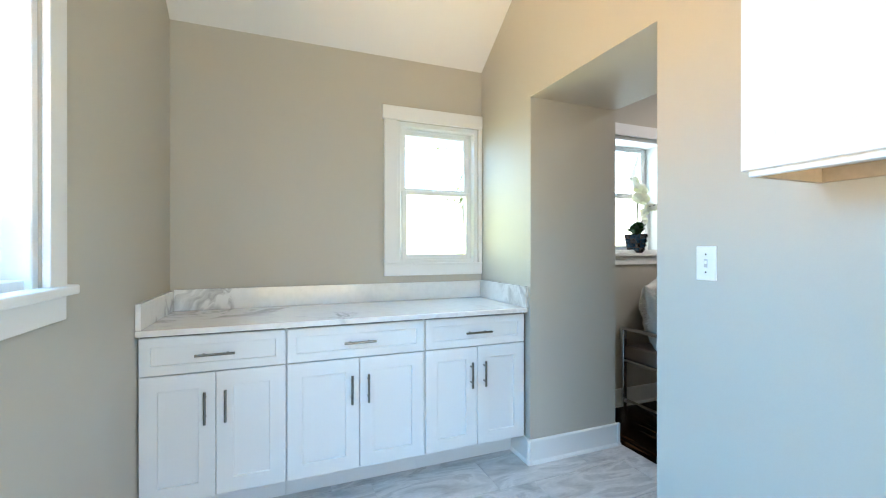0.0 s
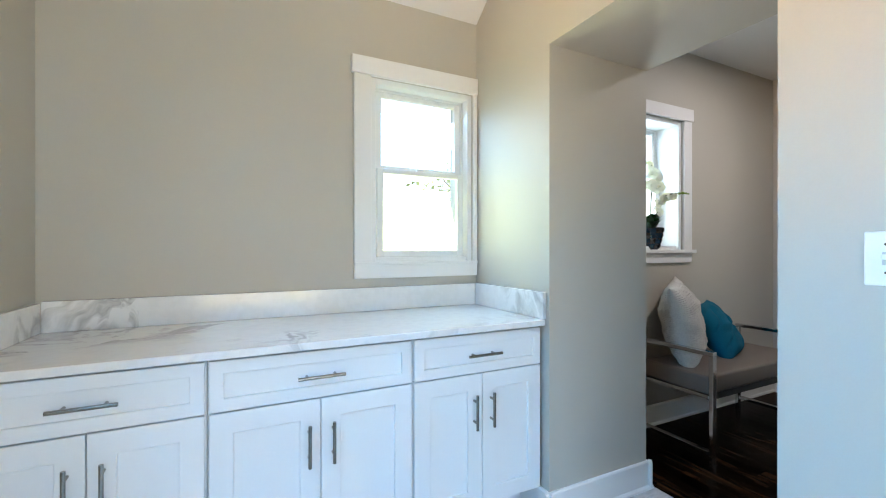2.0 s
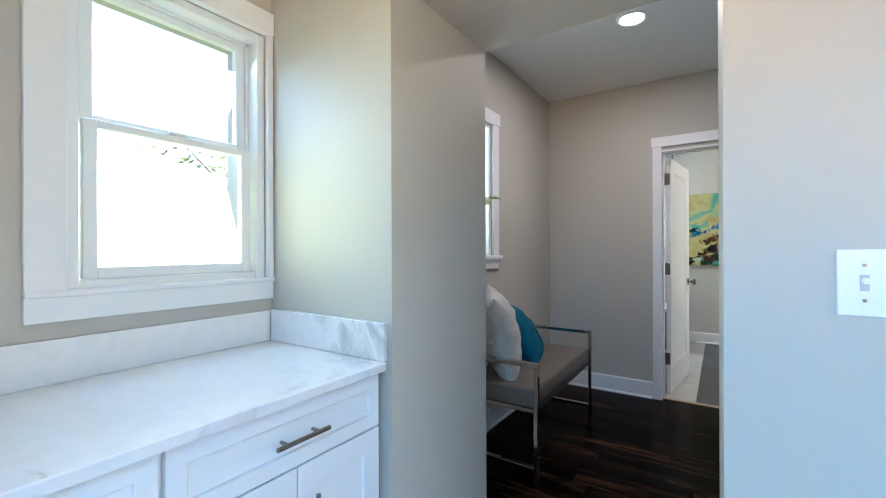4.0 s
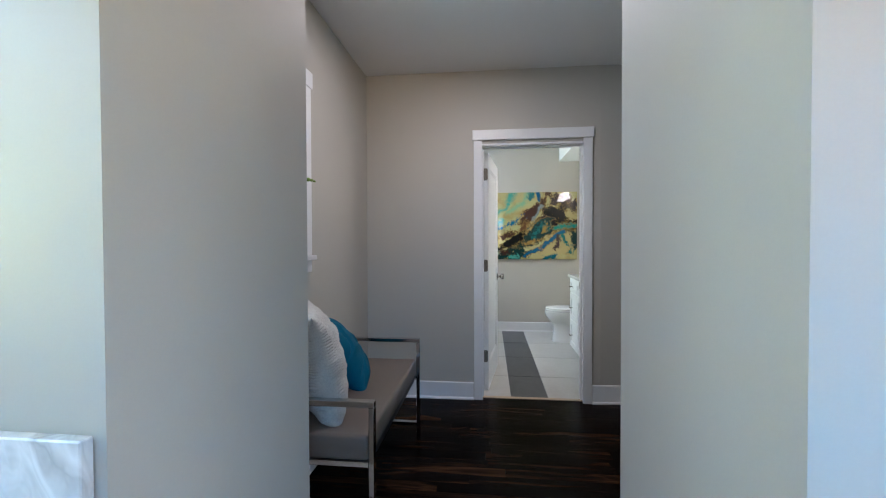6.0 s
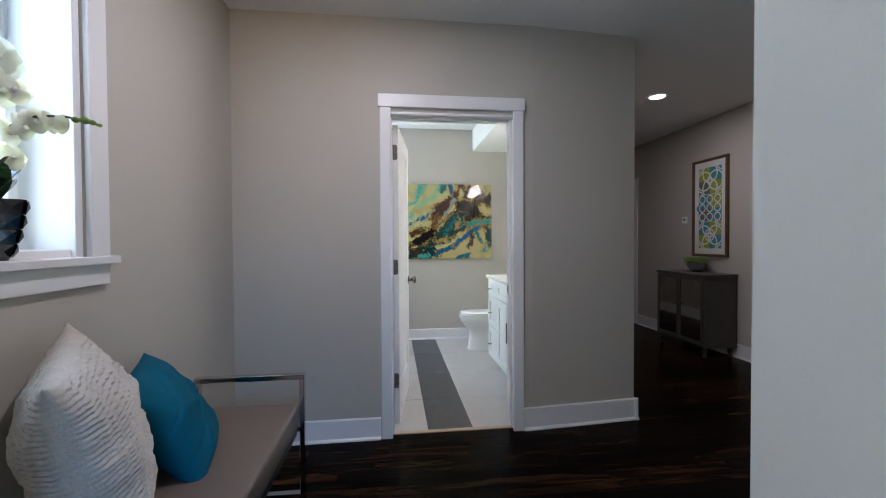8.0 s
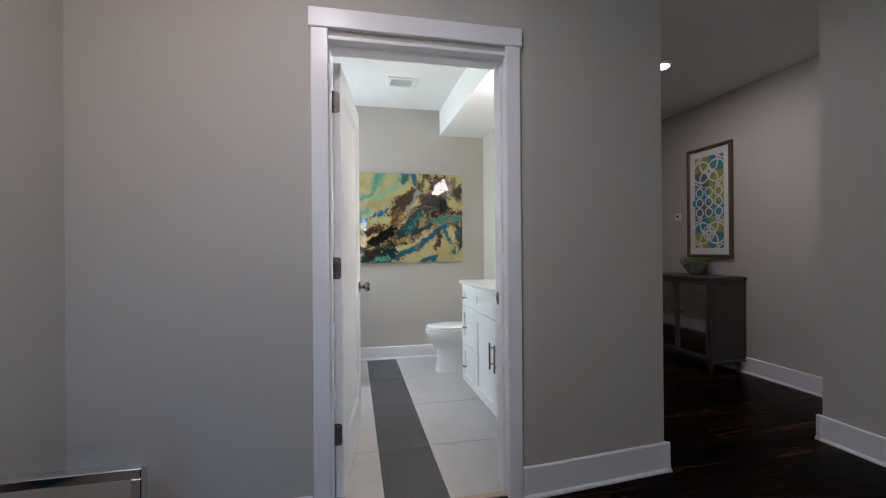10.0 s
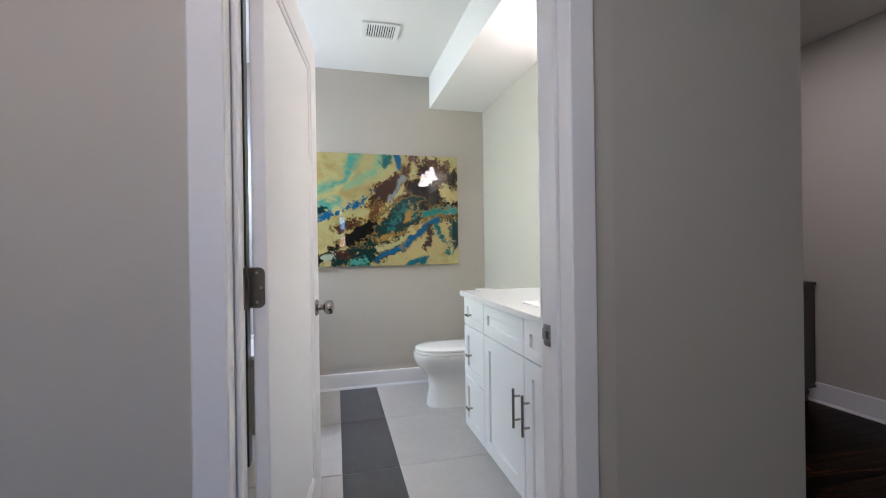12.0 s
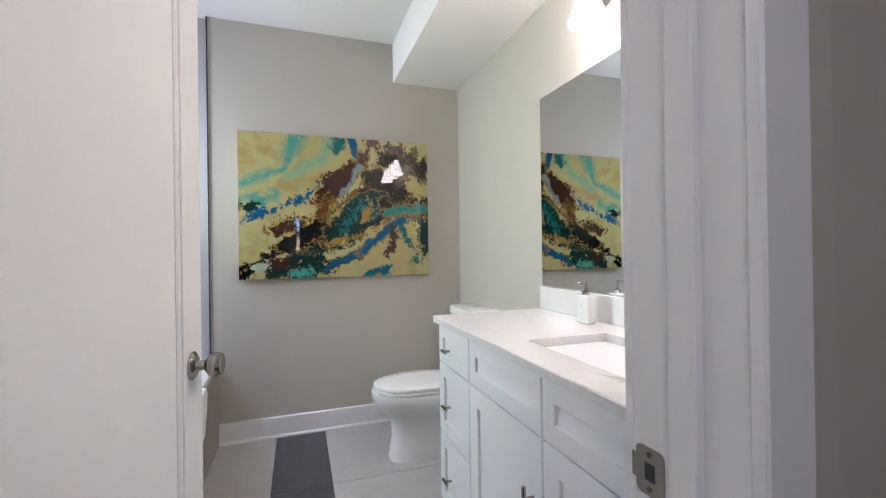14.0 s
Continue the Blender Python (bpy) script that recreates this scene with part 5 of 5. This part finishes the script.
AX0, AX1, AZ0, AZ1 = PX0 + 0.095, PX1 - 0.095, PZ0 + 0.095, PZ1 - 0.095
CW, CH = (AX1 - AX0), (AZ1 - AZ0) / 3


def print_ring(cx, cz, ra, rb, z0, z1, lift=0.0):
    bm = bmesh.new()
    loft(bm, [[(max(AX0, min(AX1, cx + rad * math.cos(a))), y, max(z0, min(z1, cz + rad * math.sin(a)))) for a in [2 * math.pi * i / 40 for i in range(40)]]
              for rad, y in ((ra, -1.9034), (ra, -1.9022 + lift), (rb, -1.9022 + lift), (rb, -1.9034))], cap=False)
    part("print_ring", bm, "print_white", pic)


INKS = (("print_teal", "print_lime", "print_lime", "print_teal"), ("print_teal", "print_grey", "print_lime", "print_teal"), ("print_lime", "print_grey", "print_teal", "print_lime"))
for r in range(3):
    z0, z1 = AZ0 + r * CH, AZ0 + (r + 1) * CH - 0.004
    for c in range(2):
        for k in range(2):
            xa, za = AX0 + c * CW / 2, z0 + k * (z1 - z0) / 2
            part("print_cell", boxes((xa, xa + CW / 2, -1.906, -1.9035, za, za + (z1 - z0) / 2)), INKS[r][c + 2 * k], pic)
    mx, mz = (AX0 + AX1) / 2, (z0 + z1) / 2
    if r == 1:
        for i in range(3):
            for k in range(3):
                print_ring(AX0 + CW * (i + 0.5) / 3, z0 + (z1 - z0) * (k + 0.5) / 3, 0.036, 0.050, z0, z1)
        for i in range(2):
            bm = bmesh.new()
            bmesh.ops.create_circle(bm, cap_ends=True, segments=28, radius=0.034, matrix=Matrix.Translation((AX0 + CW * (i * 2 + 1) / 3, -1.9028, mz)) @ pose(0, 0, 0, 90, 0, 0))
            part("print_disc", bm, "print_teal" if i else "print_lime", pic)
    else:
        for k, (dx, dz) in enumerate(((-1, 0), (1, 0), (0, -1), (0, 1))):
            print_ring(mx + dx * CW * 0.25, mz + dz * CW * 0.25, 0.098, 0.114, z0, z1, 0.0003 * k)
        print_ring(mx, mz, 0.030 if r else 0.060, 0.042 if r else 0.074, z0, z1, 0.0012)
        for dx in (-1, 1):
            for dz in (-1, 1):
                print_ring(mx + dx * CW / 2, mz + dz * CW / 2, 0.055, 0.068, z0, z1, 0.0014)
th = thing("thermostat", (6.255, -1.905, 1.42), "small white square thermostat on the wall", "thermostat")
part("case", boxes((6.215, 6.295, -1.9195, -1.900, 1.428, 1.508), bevel=0.006, seg=2), "plate_white", th)
part("display", boxes((6.240, 6.270, -1.9005, -1.898, 1.462, 1.486)), "dark_gap", th)

SHIFT = Vector((0, 0, 0))
# ---- outdoors: trees beyond the windows ----
def tree(x, y, height, spread, seed):
    rng = random.Random(seed)
    ob = thing("tree", (x, y, -0.5), "leafy deciduous tree in sunlight outside the window", "tree", "garden trees")
    bm = bmesh.new()
    tube(bm, (x, y, -0.5), (x + 0.1, y, height * 0.55), 0.13, 0.07, 10)
    limbs = []
    for k in range(9):
        a, z = rng.uniform(0, 6.28), rng.uniform(0.25, 0.55) * height
        tip = Vector((x + spread * 0.8 * math.cos(a), y + spread * 0.8 * math.sin(a), z + rng.uniform(0.15, 0.45) * height))
        limbs.append(tip)
        tube(bm, (x + 0.05, y, z), tip, 0.045, 0.012, 6)
    part("trunk", bm, "bark", ob)
    verts, faces = [], []
    for k in range(1500):
        tip = rng.choice(limbs)
        c = tip + Vector((rng.gauss(0, 0.36), rng.gauss(0, 0.36), rng.gauss(0, 0.34))) * spread * 0.5
        u = Vector((rng.gauss(0, 1), rng.gauss(0, 1), rng.gauss(0, 0.6))).normalized()
        w = u.orthogonal().normalized() * rng.uniform(0.03, 0.05)
        u *= rng.uniform(0.06, 0.10)
        i = len(verts)
        verts += [c - u, c + w, c + u, c - w]
        faces.append((i, i + 1, i + 2, i + 3))
    me = bpy.data.meshes.new("crown")
    o = ORIGIN[ob]
    me.from_pydata([tuple(v - o) for v in verts], [], faces)
    me.materials.append(MATS["leaf_outdoor"])
    crown = new("crown", me)
    crown.parent = ob
    return ob


tree(4.7, 8.5, 1.9, 1.4, 1)
tree(0.6, 13.5, 2.2, 1.6, 2)
tree(6.5, 11.0, 4.2, 2.2, 3)
tree(-6.5, 3.5, 3.6, 2.0, 4)

# ---- floor pieces ----
def piece_mesh(name, w, l, h, mat, ch=0.0012):
    bm = boxes((0, w, 0, l, -h, 0))
    top_edges = [e for e in bm.edges if all(abs(v.co.z) < 1e-6 for v in e.verts)]
    bmesh.ops.bevel(bm, geom=top_edges, offset=ch, segments=1, affect="EDGES")
    return finish(bm, name, mat)


def lay(name, me, parent, x, y, z=0.0):
    ob = new(name, me)
    ob.location = (x, y, z)
    ob.parent = parent
    return ob


rng = random.Random(21)
G = 0.003
mt = piece_mesh("tile", 0.6 - G, 0.3 - G, 0.009, "marble_tile")
row = 0
y = -1.10
while y < 2.25:
    x = -0.50 - (0.2 * row % 0.6)
    while x < 2.04:
        x0, x1 = max(x, -0.50), min(x + 0.6, 2.05)
        if x1 - x0 > 0.03:
            me = mt if x1 - x0 > 0.595 else piece_mesh("tile", x1 - x0 - G, 0.3 - G, 0.009, "marble_tile")
            lay("tile", me, FLOOR_A, x0, y)
        x += 0.6
    y += 0.3
    row += 1
XJ = [4.293, 4.832, 5.490, 6.140, 6.83]
YJ = [(0.104, 0.487, "light_tile"), (0.487, 1.084, "light_tile"), (1.084, 1.385, "slate_tile"), (1.385, 1.98, "light_tile"), (1.98, 2.55, "light_tile")]
for x0, x1 in zip(XJ, XJ[1:]):
    for y0, y1, mname in YJ:
        lay("tile", piece_mesh("tile", x1 - x0 - 0.006, y1 - y0 - 0.004, 0.009, mname), FLOOR_C, x0, y0)
PW = 0.0825
LENS = [piece_mesh("plank", PW - 0.0008, ln - 0.001, 0.008, "dark_plank", 0.001) for ln in (0.7, 0.95, 1.2)]
SIZES = (0.7, 0.95, 1.2)


def planks(x0, x1, y0, y1):
    x = x0
    while x < x1 - 0.01:
        y = y0 - rng.uniform(0, 0.6)
        w = min(PW, x1 - x)
        while y < y1:
            k = rng.randrange(3)
            a, b2 = max(y, y0), min(y + SIZES[k], y1)
            if b2 - a > 0.04:
                full = b2 - a > SIZES[k] - 1e-4 and w > PW - 1e-4
                me = LENS[k] if full else piece_mesh("plank", w - 0.0008, b2 - a - 0.001, 0.008, "dark_plank", 0.001)
                lay("plank", me, FLOOR_B, x, a)
            y += SIZES[k]
        x += PW


planks(2.052, 4.258, -1.19, 2.552)
planks(4.258, 7.4, -1.975, -0.020)
